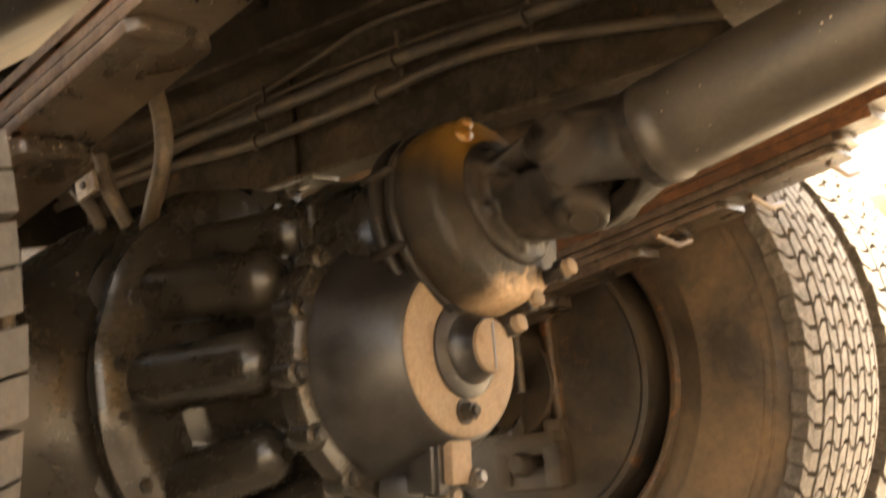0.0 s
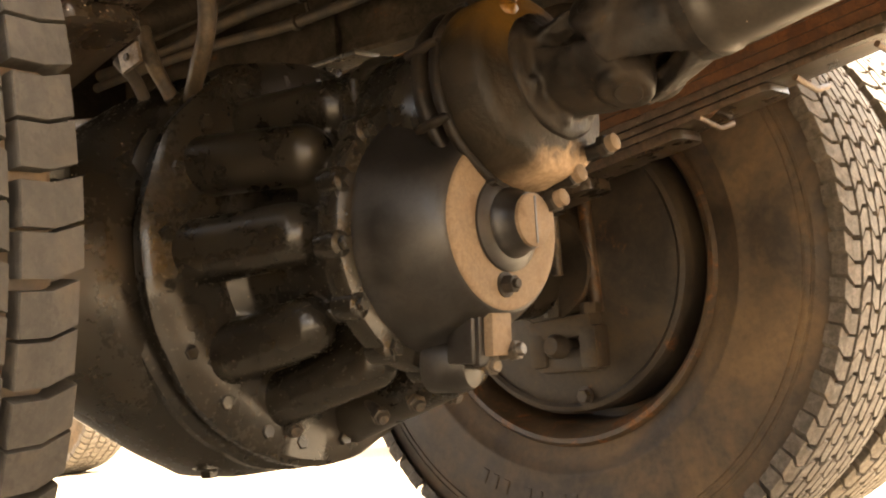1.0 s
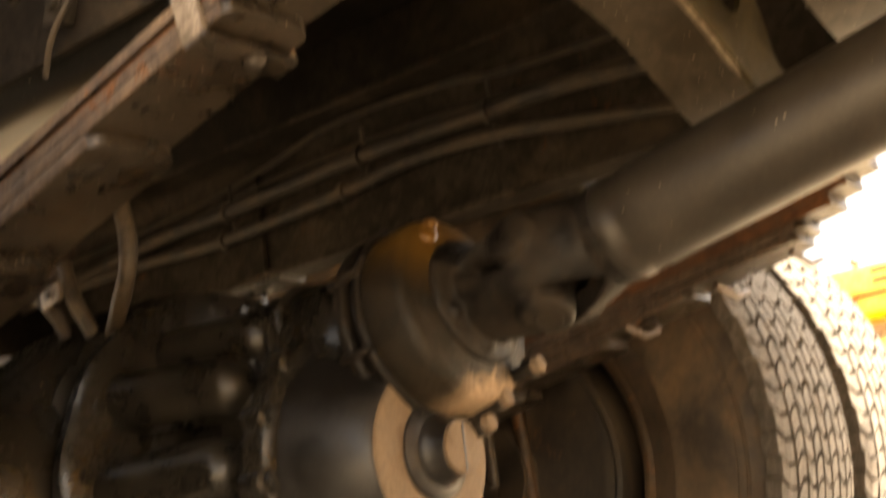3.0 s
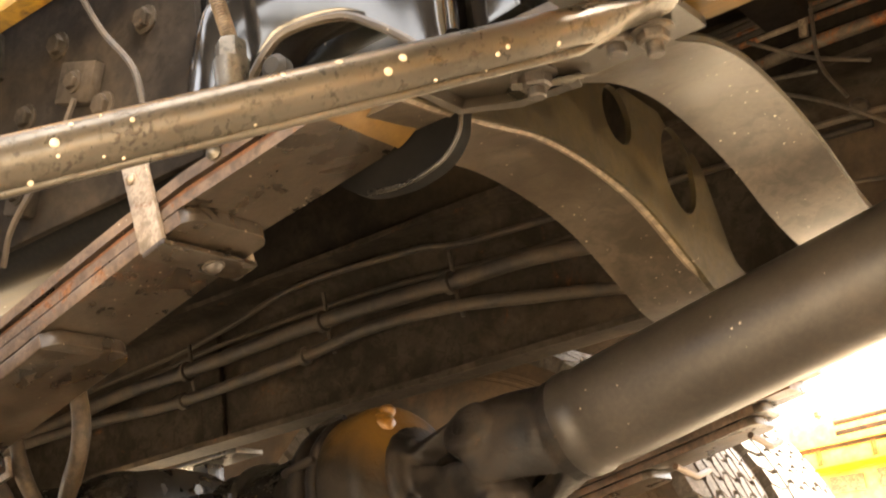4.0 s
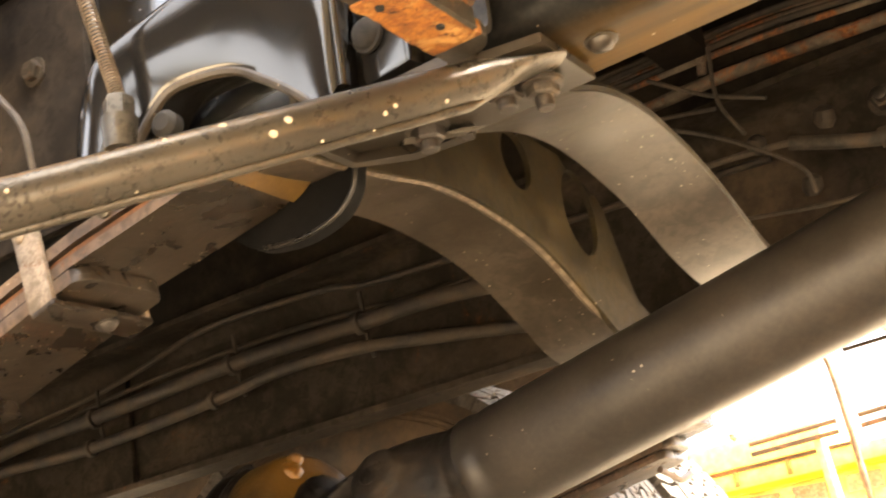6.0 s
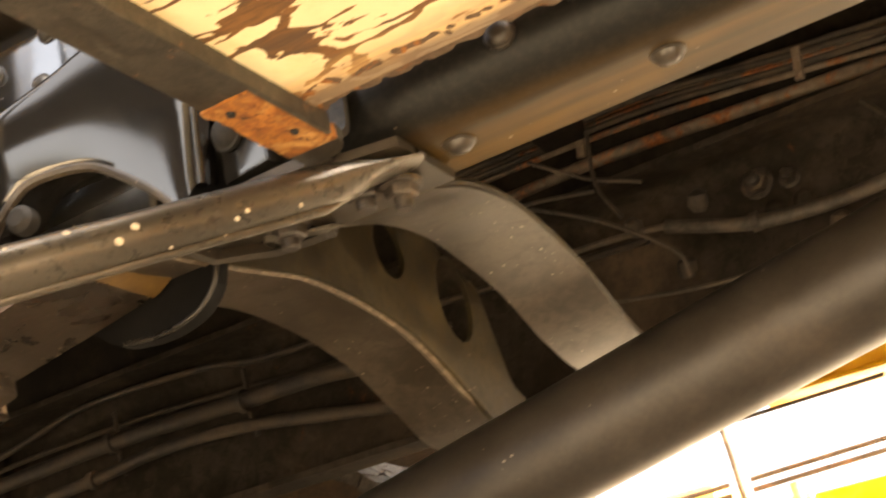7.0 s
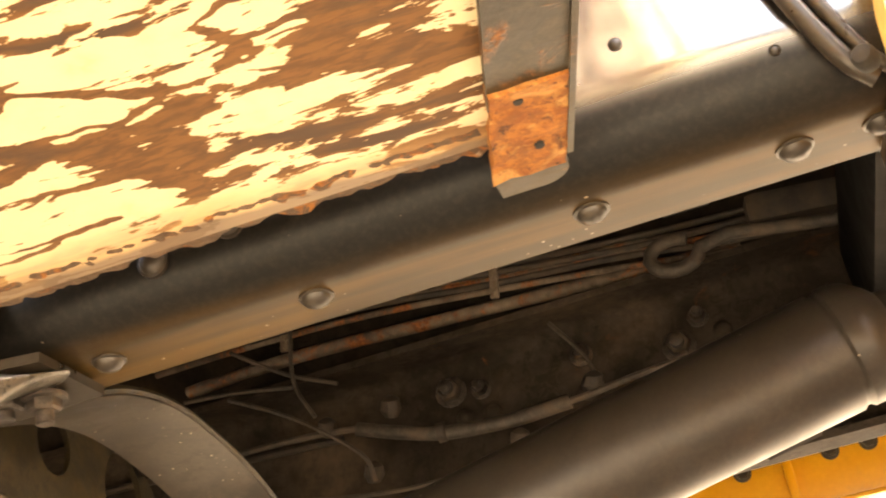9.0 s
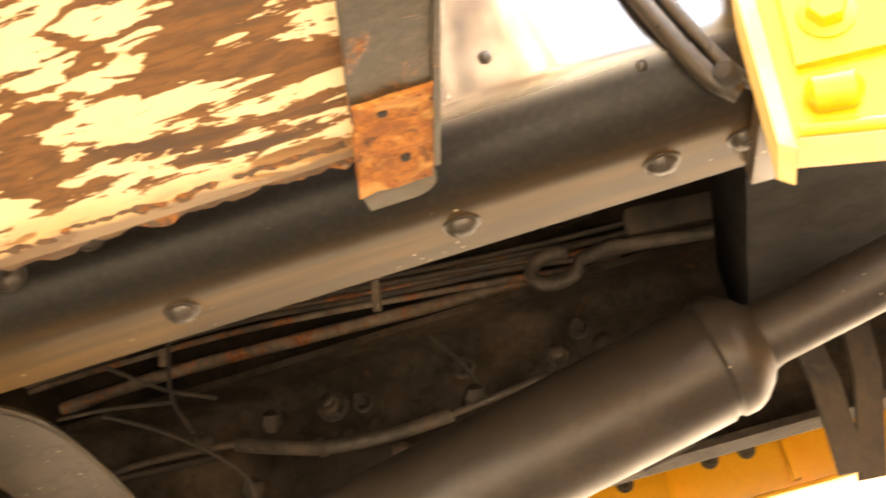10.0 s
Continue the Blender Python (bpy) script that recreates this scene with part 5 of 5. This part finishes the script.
# bundle of thin strands above the rail, with a rusty pipe under it
bd = thing("cable_bundle", (1.1, 0.36, 1.2), "bundle of pale frayed cables hung along the rail", "cable")
for k, (dy, dz, m) in enumerate(((0, 0, SILL), (-0.006, 0.007, CABLE), (0.006, 0.010, SILL), (-0.004, -0.007, CABLE), (0.006, -0.012, SILL), (-0.002, 0.016, CABLE))):
    w = 0.004
    pts = [(0.66, 0.37 + dy, 1.222 + dz), (0.797, 0.36 + dy, 1.218 + dz), (0.962, 0.357 + dy, 1.214 + dz + w * math.sin(k)), (1.142, 0.355 + dy, 1.192 + dz), (1.316, 0.355 + dy, 1.174 + dz - w * math.sin(2 * k)), (1.45, 0.36 + dy, 1.160 + dz * 1.6), (1.62, 0.37 + dy * 2, 1.155 + dz * 2)]
    part("strand", tube(bm_new(), spline(pts, 6), 0.0042, 8), m, bd)
for x, z in ((1.148, 1.192), (0.862, 1.205)):
    part("cable_clip", box(bm_new(), (x, 0.348, z - 0.008), (0.011, 0.008, 0.042), Matrix.Rotation(radians(8), 3, "Y"), 0.002), CLIP, bd)
rp = cable("rusty_pipe", [(0.70, 0.385, 1.176), (0.863, 0.378, 1.178), (1.061, 0.375, 1.168), (1.25, 0.375, 1.158), (1.45, 0.38, 1.150)], 0.0095, SILL, "rust-streaked pipe under the cable bundle", "pipe")
b = bm_new()
pts = [(1.372 + 0.030 * math.cos(a), 0.325, 1.140 + 0.020 * math.sin(a)) for a in (math.pi * k / 7 for k in range(2, 15))]
tube(b, [Vector(p) for p in pts] + [Vector((1.44, 0.33, 1.150)), Vector((1.50, 0.335, 1.140)), Vector((1.56, 0.33, 1.128)), Vector((1.62, 0.31, 1.16))], 0.0085, 10)
cl = thing("coiled_hose", (1.37, 0.33, 1.14), "grey hose looped beside the chassis rail", "hose")
part("hose_loop", b, WIRE, cl)
part("wrapped_tape", box(bm_new(), (1.53, 0.345, 1.168), (0.13, 0.03, 0.040), Matrix.Rotation(radians(6), 3, "Y"), 0.012), CABLE, cl)
# lower line with a sleeve, loose twigs of wire
ll = thing("brake_line", (1.05, 0.33, 1.0), "thin brake line with a grey protective sleeve", "pipe")
part("line_tube", tube(bm_new(), spline([(0.74, 0.37, 1.06), (0.808, 0.34, 1.055), (0.947, 0.333, 1.042), (1.055, 0.33, 1.005), (1.138, 0.33, 0.999), (1.222, 0.33, 1.003), (1.33, 0.35, 1.02), (1.52, 0.37, 1.03)], 6), 0.0042, 8), WIRE, ll)
part("sleeve", tube(bm_new(), spline([(0.945, 0.333, 1.042), (1.0, 0.332, 1.022), (1.055, 0.33, 1.006), (1.138, 0.33, 0.999), (1.21, 0.33, 1.002)], 6), [0.0088] * 25, 12), WIRE, ll)
tie(ll, (1.05, 0.33, 1.008), 0.009)
for pts in (((0.79, 0.31, 1.118), (0.875, 0.305, 1.068), (0.955, 0.30, 1.0), (0.965, 0.31, 0.965)), ((0.80, 0.31, 1.18), (0.87, 0.31, 1.13), (0.94, 0.30, 1.094)), ((0.885, 0.31, 1.19), (0.882, 0.305, 1.115), (0.905, 0.30, 1.06)), ((0.72, 0.33, 1.14), (0.80, 0.32, 1.128), (0.87, 0.33, 1.118)), ((1.20, 0.37, 1.12), (1.235, 0.35, 1.06), (1.25, 0.35, 1.01)), ((0.77, 0.33, 0.99), (0.86, 0.33, 0.972), (0.99, 0.34, 0.955), (1.1, 0.35, 0.96))):
    cable("loose_wire", list(pts), 0.0030, WIRE, "thin loose dusty wire under the floor", "wire", 5, 6)
for x, z in ((0.958, 0.985), (0.905, 1.055), (0.99, 1.06), (1.14, 0.975), (1.24, 1.02)):
    ob = thing("wire_clip", (x, 0.33, z), "small dusty clip holding the wires", "clip", "wire clips")
    part("clip_body", lathe(bm_new(), [(0.008, -0.012), (0.013, -0.004), (0.011, 0.008), (0.004, 0.013)], (x, 0.335, z), (0.3, -0.5, 0.8), 9, 0.004), CABLE, ob)
for x, z, r in ((1.046, 1.091, 0.021), (1.086, 1.083, 0.013), (1.222, 1.09, 0.015), (1.343, 1.066, 0.021), (1.375, 1.096, 0.013)):
    ob = thing("rail_bolt", (x, 0.43, z), "grimy bolt through the chassis rail web", "bolt", "bolts on the far rail")
    part("bolt_head", hexbolt(bm_new(), (x, 0.431, z), (0, -1, 0), r * 0.75, 0.016, True, 0.012), BOLT, ob)

# ---- hoses and bracket above the axle ----
for pts, r, m in (([(0.128, -0.20, 0.86), (0.140, -0.20, 0.805), (0.135, -0.20, 0.765), (0.10, -0.19, 0.725), (0.06, -0.17, 0.70)], 0.0115, HOSE), ([(0.02, -0.20, 0.80), (0.035, -0.20, 0.755), (0.050, -0.19, 0.715), (0.055, -0.18, 0.68)], 0.010, HOSE), ([(-0.02, -0.21, 0.77), (0.0, -0.20, 0.74), (0.015, -0.19, 0.69), (0.02, -0.18, 0.66)], 0.009, CABLE)):
    cable("axle_hose", pts, r, m, "dusty brown hose curving down to the axle", "hose")
br = thing("hose_bracket", (0.0, -0.20, 0.76), "small pale bracket on the axle hose", "bracket")
part("bracket_plate", box(bm_new(), (0.012, -0.215, 0.765), (0.038, 0.006, 0.026), Matrix.Rotation(radians(-12), 3, "Y"), 0.002), CLIP, br)
part("bolt", hexbolt(bm_new(), (0.012, -0.219, 0.765), (0, -1, 0), 0.005, 0.004, False), BOLT, br)
st = thing("torque_stay", (-0.1, -0.2, 0.70), "pale steel stay on top of the axle", "stay")
part("stay_bar", box(bm_new(), (-0.16, -0.205, 0.712), (0.30, 0.03, 0.018), Matrix.Rotation(radians(8), 3, "Y"), 0.004), CLIP, st)
stp = thing("axle_bracket", (0.0, 0.1, 0.79), "thin worn plate over the differential", "bracket")
part("plate", box(bm_new(), (0.0, 0.1, 0.792), (0.20, 0.05, 0.008), Matrix.Rotation(radians(-1), 3, "Y"), 0.002), ROD, stp)
part("plate_leg", box(bm_new(), (0.02, 0.10, 0.765), (0.03, 0.03, 0.055), None, 0.002), AXLE, stp)

# ---- far brake: drum, camshaft, slack adjuster ----
bk = thing("wheel_brake", (0, 0.60, 0.30), "dark dusty brake drum with slack adjuster", "brake")
b = lathe(bm_new(), [(0.09, -0.055), (0.10, -0.03), (0.17, -0.012), (0.205, -0.004), (0.232, 0.0), (0.240, 0.006), (0.243, 0.016), (0.243, 0.10), (0.20, 0.115)], (0, 0.638, HUB_Z), (0, 1, 0), 72)
part("drum", b, DRUM, bk)
part("drum_rim", lathe(bm_new(), [(0.226, -0.002), (0.232, -0.006), (0.240, -0.003), (0.2445, 0.006), (0.2445, 0.02), (0.240, 0.022)], (0, 0.636, HUB_Z), (0, 1, 0), 72, cap=False), DRUM, bk)
b = tube(bm_new(), [(0.012, 0.585, 0.62), (0.014, 0.585, 0.52), (0.016, 0.585, 0.44)], [0.013, 0.013, 0.014], 14)
part("push_rod", b, SHAFT, bk)
part("clevis_rod", tube(bm_new(), [(0.082, 0.60, 0.66), (0.086, 0.60, 0.53), (0.089, 0.60, 0.44)], 0.0115, 14), RIM, bk)
part("slack_adjuster", box(bm_new(), (0.035, 0.585, 0.418), (0.125, 0.04, 0.036), Matrix.Rotation(radians(-4), 3, "Y"), 0.008), DRUM, bk)
for x, z, h in ((-0.012, 0.385, 0.06), (0.088, 0.385, 0.07)):
    part("adjuster_arm", box(bm_new(), (x, 0.585, z), (0.034, 0.042, h), None, 0.008), DRUM, bk)
part("adjuster_foot", box(bm_new(), (0.04, 0.588, 0.366), (0.12, 0.035, 0.040), None, 0.010), DRUM, bk)
part("adjuster_pin", lathe(bm_new(), [(0.012, -0.03), (0.020, -0.025), (0.020, 0.02), (0.014, 0.03)], (0.03, 0.575, 0.388), (0, -1, 0.1), 16), DRUM, bk)
for x in (0.015, 0.087):
    part("lock_nut", lathe(bm_new(), [(0.017, 0), (0.018, 0.014), (0.015, 0.018)], (x, 0.585, 0.438), (0, 0, 1), 6), DRUM, bk)
part("anchor_nut", hexbolt(bm_new(), (0.03, 0.632, 0.305), (0, -1, 0), 0.012, 0.012), DRUM, bk)
bk2 = thing("wheel_brake", (0, -0.60, 0.30), "dark dusty brake drum inside the dual wheel", "brake")
part("drum", lathe(bm_new(), [(0.09, -0.055), (0.17, -0.012), (0.232, 0.0), (0.243, 0.016), (0.243, 0.10), (0.20, 0.115)], (0, -0.638, HUB_Z), (0, -1, 0), 48), DRUM, bk2)

# worn raised bars round the tyre's sidewall
side_tyre = next(ob for ob in bpy.data.objects if ob.name == "tyre")
for k in range(9):
    a = radians(-118 + 3.6 * k)
    if k in (3, 6):
        continue
    p = Vector((0.385 * math.cos(a), FAR - 0.0115, HUB_Z + 0.385 * math.sin(a)))
    part("raised_bar", box(bm_new(), p, (0.013, 0.003, 0.024), Matrix.Rotation(-a - math.pi / 2, 3, "Y"), 0.001), RUBBER, side_tyre)

# ---- front crossmember, guard straps, yellow bracket ----
fc = thing("front_crossmember", (1.66, 0, 1.0), "grimy crossmember joining the rails, darkened for shade", "crossmember")
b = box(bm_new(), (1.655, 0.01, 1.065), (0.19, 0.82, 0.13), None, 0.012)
# Beam and end plate carry their shade as near-black colour.
part("beam", b, SHADEBLACK, fc)
part("end_plate", box(bm_new(), (1.575, -0.33, 0.955), (0.03, 0.05, 0.15), None, 0.006), SHADEBLACK, fc)
part("rail_end", box(bm_new(), (1.541, -0.365, 0.880), (0.026, 0.088, 0.014), Matrix.Rotation(radians(4), 3, "Z"), 0.003), RAIL, fc)
for x0, z0, x1, z1, y in ((1.677, 1.01, 1.628, 0.800, 0.30), (1.60, 1.0, 1.608, 0.805, 0.27)):
    ob = thing("hanging_strap", (x0, y, z0), "dark rubber strap hanging from the crossmember", "strap", "hanging straps")
    part("strap_band", soften(bar(bm_new(), [(x0, y, z0 + 0.02), (0.5 * (x0 + x1) + 0.008, y, 0.5 * (z0 + z1)), (x1, y + 0.01, z1)], (0.030, 0.01, 0), 0.006), 0.0015, 2), CABLE, ob)
gb = thing("gearbox", (1.95, 0.1, 0.95), "grimy gearbox casting behind the crossmember", "gearbox")
b = lathe(bm_new(), [(0.05, 0), (0.12, 0.02), (0.17, 0.08), (0.18, 0.2), (0.16, 0.45), (0.10, 0.6)], (1.85, 0.0, 0.98), (1, 0, 0.1), 28, 0.02)
part("casing", b, FARRAIL, gb)
for k in range(9):
    a = 2 * math.pi * k / 9
    part("bolt", hexbolt(bm_new(), (1.87, 0.14 * math.cos(a), 0.985 + 0.14 * math.sin(a)), (-1, 0, 0), 0.012, 0.012), BOLT, gb)

yb = thing("yellow_bracket", (1.6, -0.5, 0.80), "bright yellow cast bracket bolted ahead of the rail", "bracket")
b = plate(bm_new(), [(1.527, 0.812), (1.90, 0.722), (1.90, 1.05), (1.565, 1.05), (1.536, 0.90)], (1, 0, 0), (0, 0, 1), (0, -0.462, 0), 0.034)
part("bracket_body", soften(b, 0.005, 3), YELLOW, yb)
b = plate(bm_new(), [(1.5395, 0.846), (1.90, 0.815), (1.90, 1.04), (1.570, 1.04), (1.546, 0.90)], (1, 0, 0), (0, 0, 1), (0, -0.4955, 0), 0.006)
part("raised_panel", soften(b, 0.003, 3), YELLOW, yb)
b = tube(bm_new(), [(1.5395, -0.499, 0.829), (1.542, -0.500, 0.829), (1.560, -0.500, 0.826), (1.564, -0.499, 0.8255)], [0.006, 0.0095, 0.0095, 0.005], 18, 1.0)
part("raised_rib", b, YELLOW, yb)
part("lower_lip", tube(bm_new(), [(1.530, -0.497, 0.814), (1.60, -0.497, 0.797), (1.88, -0.497, 0.730)], 0.004, 12), YELLOW, yb)
b = hexbolt(bm_new(), (1.562, -0.501, 0.869), (0, -1, 0), 0.0105, 0.011, False)
lathe(b, [(0.0145, -0.001), (0.0145, 0.002), (0.0125, 0.003)], (1.562, -0.501, 0.869), (0, -1, 0), 24)
part("bolt_head", b, YELLOW, yb)
# The strongly lit edge gets its brightness from the pale colour.
part("edge_flange", soften(plate(bm_new(), [(1.519, 0.812), (1.5265, 0.806), (1.5355, 0.90), (1.564, 1.05), (1.556, 1.05), (1.527, 0.90)], (1, 0, 0), (0, 0, 1), (0, -0.455, 0), 0.040), 0.003, 2), LITYELLOW, yb, "side edge painted pale for strong light")
part("pivot_bolt", lathe(bm_new(), [(0.004, -0.01), (0.0068, -0.006), (0.0068, 0.003), (0.005, 0.006), (0.001, 0.007)], (1.514, -0.458, 0.878), (-0.4, -1, 0), 16), GROOVE, yb)

# ---- yellow body panel above the hanger ----
mg = thing("body_panel", (0.0, -0.50, 1.05), "yellow body panel edge above the chassis rail", "panel")
part("panel_sheet", box(bm_new(), (-0.02, -0.505, 1.19), (1.16, 0.008, 0.275), None, 0.003), SHADEYELLOW, mg)
part("panel_lip", box(bm_new(), (-0.02, -0.512, 1.056), (1.16, 0.022, 0.012), None, 0.003), SHADEYELLOW, mg)
part("panel_bracket", box(bm_new(), (0.30, -0.458, 1.10), (0.05, 0.088, 0.05), None, 0.003), FLOORWOOD, mg)
# The plate's dark colour stands for grime and for blocked sky light.
sp = thing("side_plate", (0.0, -0.42, 0.9), "grimy plate over the chassis rail, darkened for shade", "plate")
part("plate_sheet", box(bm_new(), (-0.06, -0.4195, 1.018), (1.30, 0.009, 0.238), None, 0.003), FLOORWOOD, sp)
for x, z in ((0.36, 1.02), (0.47, 0.99), (0.28, 0.985), (0.41, 1.075), (0.53, 1.05)):
    part("bolt", hexbolt(bm_new(), (x, -0.424, z), (0, -1, 0), 0.010, 0.009), FARRAIL, sp)
cable("dangling_wire", [(0.52, -0.49, 1.06), (0.545, -0.485, 1.01), (0.575, -0.48, 0.965), (0.575, -0.47, 0.925)], 0.003, CABLE, "thin wire dangling beside the spring hanger", "wire", 5, 6)
cable("dangling_wire", [(0.45, -0.44, 1.0), (0.42, -0.44, 0.96), (0.36, -0.44, 0.91), (0.33, -0.43, 0.88)], 0.0035, CABLE, "thin wire dangling beside the spring hanger", "wire", 5, 6)

for x, z, w in ((0.445, 1.02, 0.05), (0.36, 0.94, 0.035)):
    pb = thing("cable_bracket", (x, -0.43, z), "small grimy bracket on the dark plate", "bracket", "cable brackets")
    part("bracket_plate", box(bm_new(), (x, -0.430, z), (w, 0.012, 0.04), Matrix.Rotation(radians(20), 3, "Y"), 0.003), FARRAIL, pb)
    part("bolt", hexbolt(bm_new(), (x, -0.436, z), (0, -1, 0), 0.008, 0.007), FARRAIL, pb)

# ---- dark skirt behind the far wheels ----
fs = thing("rear_skirt", (-1.2, 1.2, 0.7), "dark side skirt behind the far wheels", "side skirt")
part("skirt_sheet", box(bm_new(), (-1.0, 1.255, 1.08), (2.6, 0.02, 0.46), None, 0.004), FLOORWOOD, fs)

# ---- far side: yellow skirt beam ----
sk = thing("side_skirt", (1.7, 0.95, 0.94), "yellow bolted side beam along the far side of the truck", "side beam")
b = box(bm_new(), (1.70, 0.985, 1.010), (1.70, 0.05, 0.135), None, 0.006)
part("beam", b, YELLOW, sk)
part("lower_flange", box(bm_new(), (1.70, 1.000, 0.9385), (1.70, 0.10, 0.008), None, 0.002), YELLOW, sk)
for x in (1.148, 1.43, 1.62, 1.80):
    part("stiffener", box(bm_new(), (x, 0.952, 0.985), (0.014, 0.02, 0.07), None, 0.002), YELLOW, sk)
for x in (1.24, 1.36, 1.50, 1.56, 1.70):
    part("bolt", hexbolt(bm_new(), (x, 0.960, 1.018), (0, -1, 0), 0.011, 0.010), STRAP, sk)
part("edge_pipe", tube(bm_new(), [(0.787, 0.955, 0.9165), (1.05, 0.955, 0.9215)], 0.0035, 10), RIM, sk, "thin brown pipe under the beam")
part("edge_pipe", tube(bm_new(), [(1.125, 0.955, 0.923), (1.27, 0.955, 0.925)], 0.0035, 10), RIM, sk)
for x, w in ((1.085, 0.042), (1.235, 0.060)):
    part("guard_post", box(bm_new(), (x, 0.975, 0.895), (w, 0.03, 0.086), Matrix.Rotation(radians(6), 3, "Y"), 0.004), YELLOW, sk)
    part("post_foot", box(bm_new(), (x - 0.006, 0.970, 0.838), (w * 1.05, 0.05, 0.034), Matrix.Rotation(radians(6), 3, "Y"), 0.008), SHADEBLACK, sk, "black rubber foot")
for x in (0.98, 1.9):
    part("hanger_post", box(bm_new(), (x, 0.98, 1.17), (0.05, 0.05, 0.20), None, 0.004), FARRAIL, sk)
tb = thing("tool_box", (1.36, 1.0, 0.85), "dark brown tool box hung under the side beam", "tool box")
part("box_body", box(bm_new(), (1.365, 1.02, 0.886), (0.15, 0.10, 0.092), None, 0.008), RIM, tb)
part("box_lid", box(bm_new(), (1.365, 0.967, 0.890), (0.135, 0.008, 0.075), None, 0.003), RIM, tb)

# ---- parked yellow machine beyond ----
mc = thing("parked_machine", (0.2, 3.1, 0.0), "bright yellow parked machine with rails and panels", "machine")
Y0 = 3.0
# Pale panels paint the glare of full sun on the machine.
part("side_panel", box(bm_new(), (-1.33, Y0 + 0.4, 1.102), (2.96, 0.8, 0.094), None, 0.012), LITYELLOW, mc)
part("panel_seam", box(bm_new(), (-1.3, Y0 + 0.41, 1.050), (3.1, 0.80, 0.012), None, 0.002), RIM, mc, "brown seam between the panels")
part("lower_panel", box(bm_new(), (-1.2, Y0 + 0.42, 1.015), (3.3, 0.80, 0.060), None, 0.006), LITYELLOW, mc)
part("orange_bar", box(bm_new(), (-1.2, Y0 + 0.40, 0.976), (3.3, 0.82, 0.020), None, 0.004), YELLOW, mc, "deep yellow edge bar")
part("tank_panel", box(bm_new(), (-1.2, Y0 + 0.43, 0.845), (3.3, 0.80, 0.245), None, 0.01), LITYELLOW, mc)
for x in (-0.10, 0.06, 0.24):
    part("panel_window", box(bm_new(), (x, Y0 + 0.022, 0.925), (0.115, 0.012, 0.055), Matrix.Rotation(radians(2), 3, "Y"), 0.003), CLIP, mc)
part("step_beam", box(bm_new(), (-1.2, Y0 + 0.43, 0.60), (3.0, 0.7, 0.24), None, 0.02), FARRAIL, mc)
for x in (-0.165, 0.02):
    part("panel_mark", box(bm_new(), (x, Y0 - 0.003, 1.018), (0.016, 0.012, 0.050), None, 0.001), RUST, mc)
for z in (1.108, 1.074):
    part("hand_rail", tube(bm_new(), [(-0.06, Y0 - 0.10, z - 0.003), (0.235, Y0 - 0.10, z + 0.003)], 0.0085, 10), RIM, mc)
    part("hand_rail", tube(bm_new(), [(0.305, Y0 - 0.10, z + 0.003), (1.6, Y0 - 0.10, z + 0.045)], 0.0085, 10), RIM, mc)
part("rail_knob", lathe(bm_new(), [(0.004, -0.018), (0.016, -0.008), (0.017, 0.006), (0.006, 0.017)], (-0.105, Y0 - 0.10, 1.145), (0, 0, 1), 14), CLIP, mc)
part("mirror_stay", tube(bm_new(), spline([(0.205, Y0 - 0.10, 1.335), (0.250, Y0 - 0.10, 1.318), (0.262, Y0 - 0.10, 1.24), (0.268, Y0 - 0.10, 1.10), (0.275, Y0 - 0.10, 0.85)], 6), 0.011, 10), HOSE, mc)
for x in (0.17, 0.44):
    part("rail_post", tube(bm_new(), [(x + 0.01, Y0 - 0.08, 0.72), (x - 0.01, Y0 - 0.08, 1.07)], 0.018, 10), LITYELLOW, mc)
part("orange_door", box(bm_new(), (0.62, Y0 + 0.2, 0.90), (0.34, 0.3, 0.28), None, 0.01), YELLOW, mc)
for x in (-1.9, -0.2):
    b = lathe(bm_new(), [(0.20, 0.0), (0.36, -0.01), (0.44, 0.02), (0.45, 0.12), (0.44, 0.22), (0.36, 0.25), (0.20, 0.24)], (x, Y0 + 0.15, 0.45), (0, 1, 0), 48)
    part("machine_wheel", b, GROOVE, mc)

# ---- wheel of another vehicle behind ----
ow = wheel((-4.45, 2.32, 0.52), 1, "grey tyre of another parked vehicle", TREAD, 90, 6)
ow["group"] = "wheels of the other vehicle"
tr = thing("parked_trailer", (-4.45, 2.9, 0.5), "dark parked trailer chassis on the ground behind", "trailer")
part("axle_beam", tube(bm_new(), [(-4.45, 2.36, 0.52), (-4.45, 3.6, 0.52)], 0.06, 16), FARRAIL, tr)
part("chassis_beam", box(bm_new(), (-5.4, 2.6, 1.05), (2.6, 0.10, 0.2), None, 0.01), FARRAIL, tr)
part("axle_stand", box(bm_new(), (-4.45, 2.6, 0.76), (0.10, 0.10, 0.42), None, 0.01), FARRAIL, tr)

# ---- dark beam across the frame behind the axle ----
rb = thing("rear_crossmember", (-0.95, 0, 0.75), "dark grimy crossmember behind the axle", "crossmember")
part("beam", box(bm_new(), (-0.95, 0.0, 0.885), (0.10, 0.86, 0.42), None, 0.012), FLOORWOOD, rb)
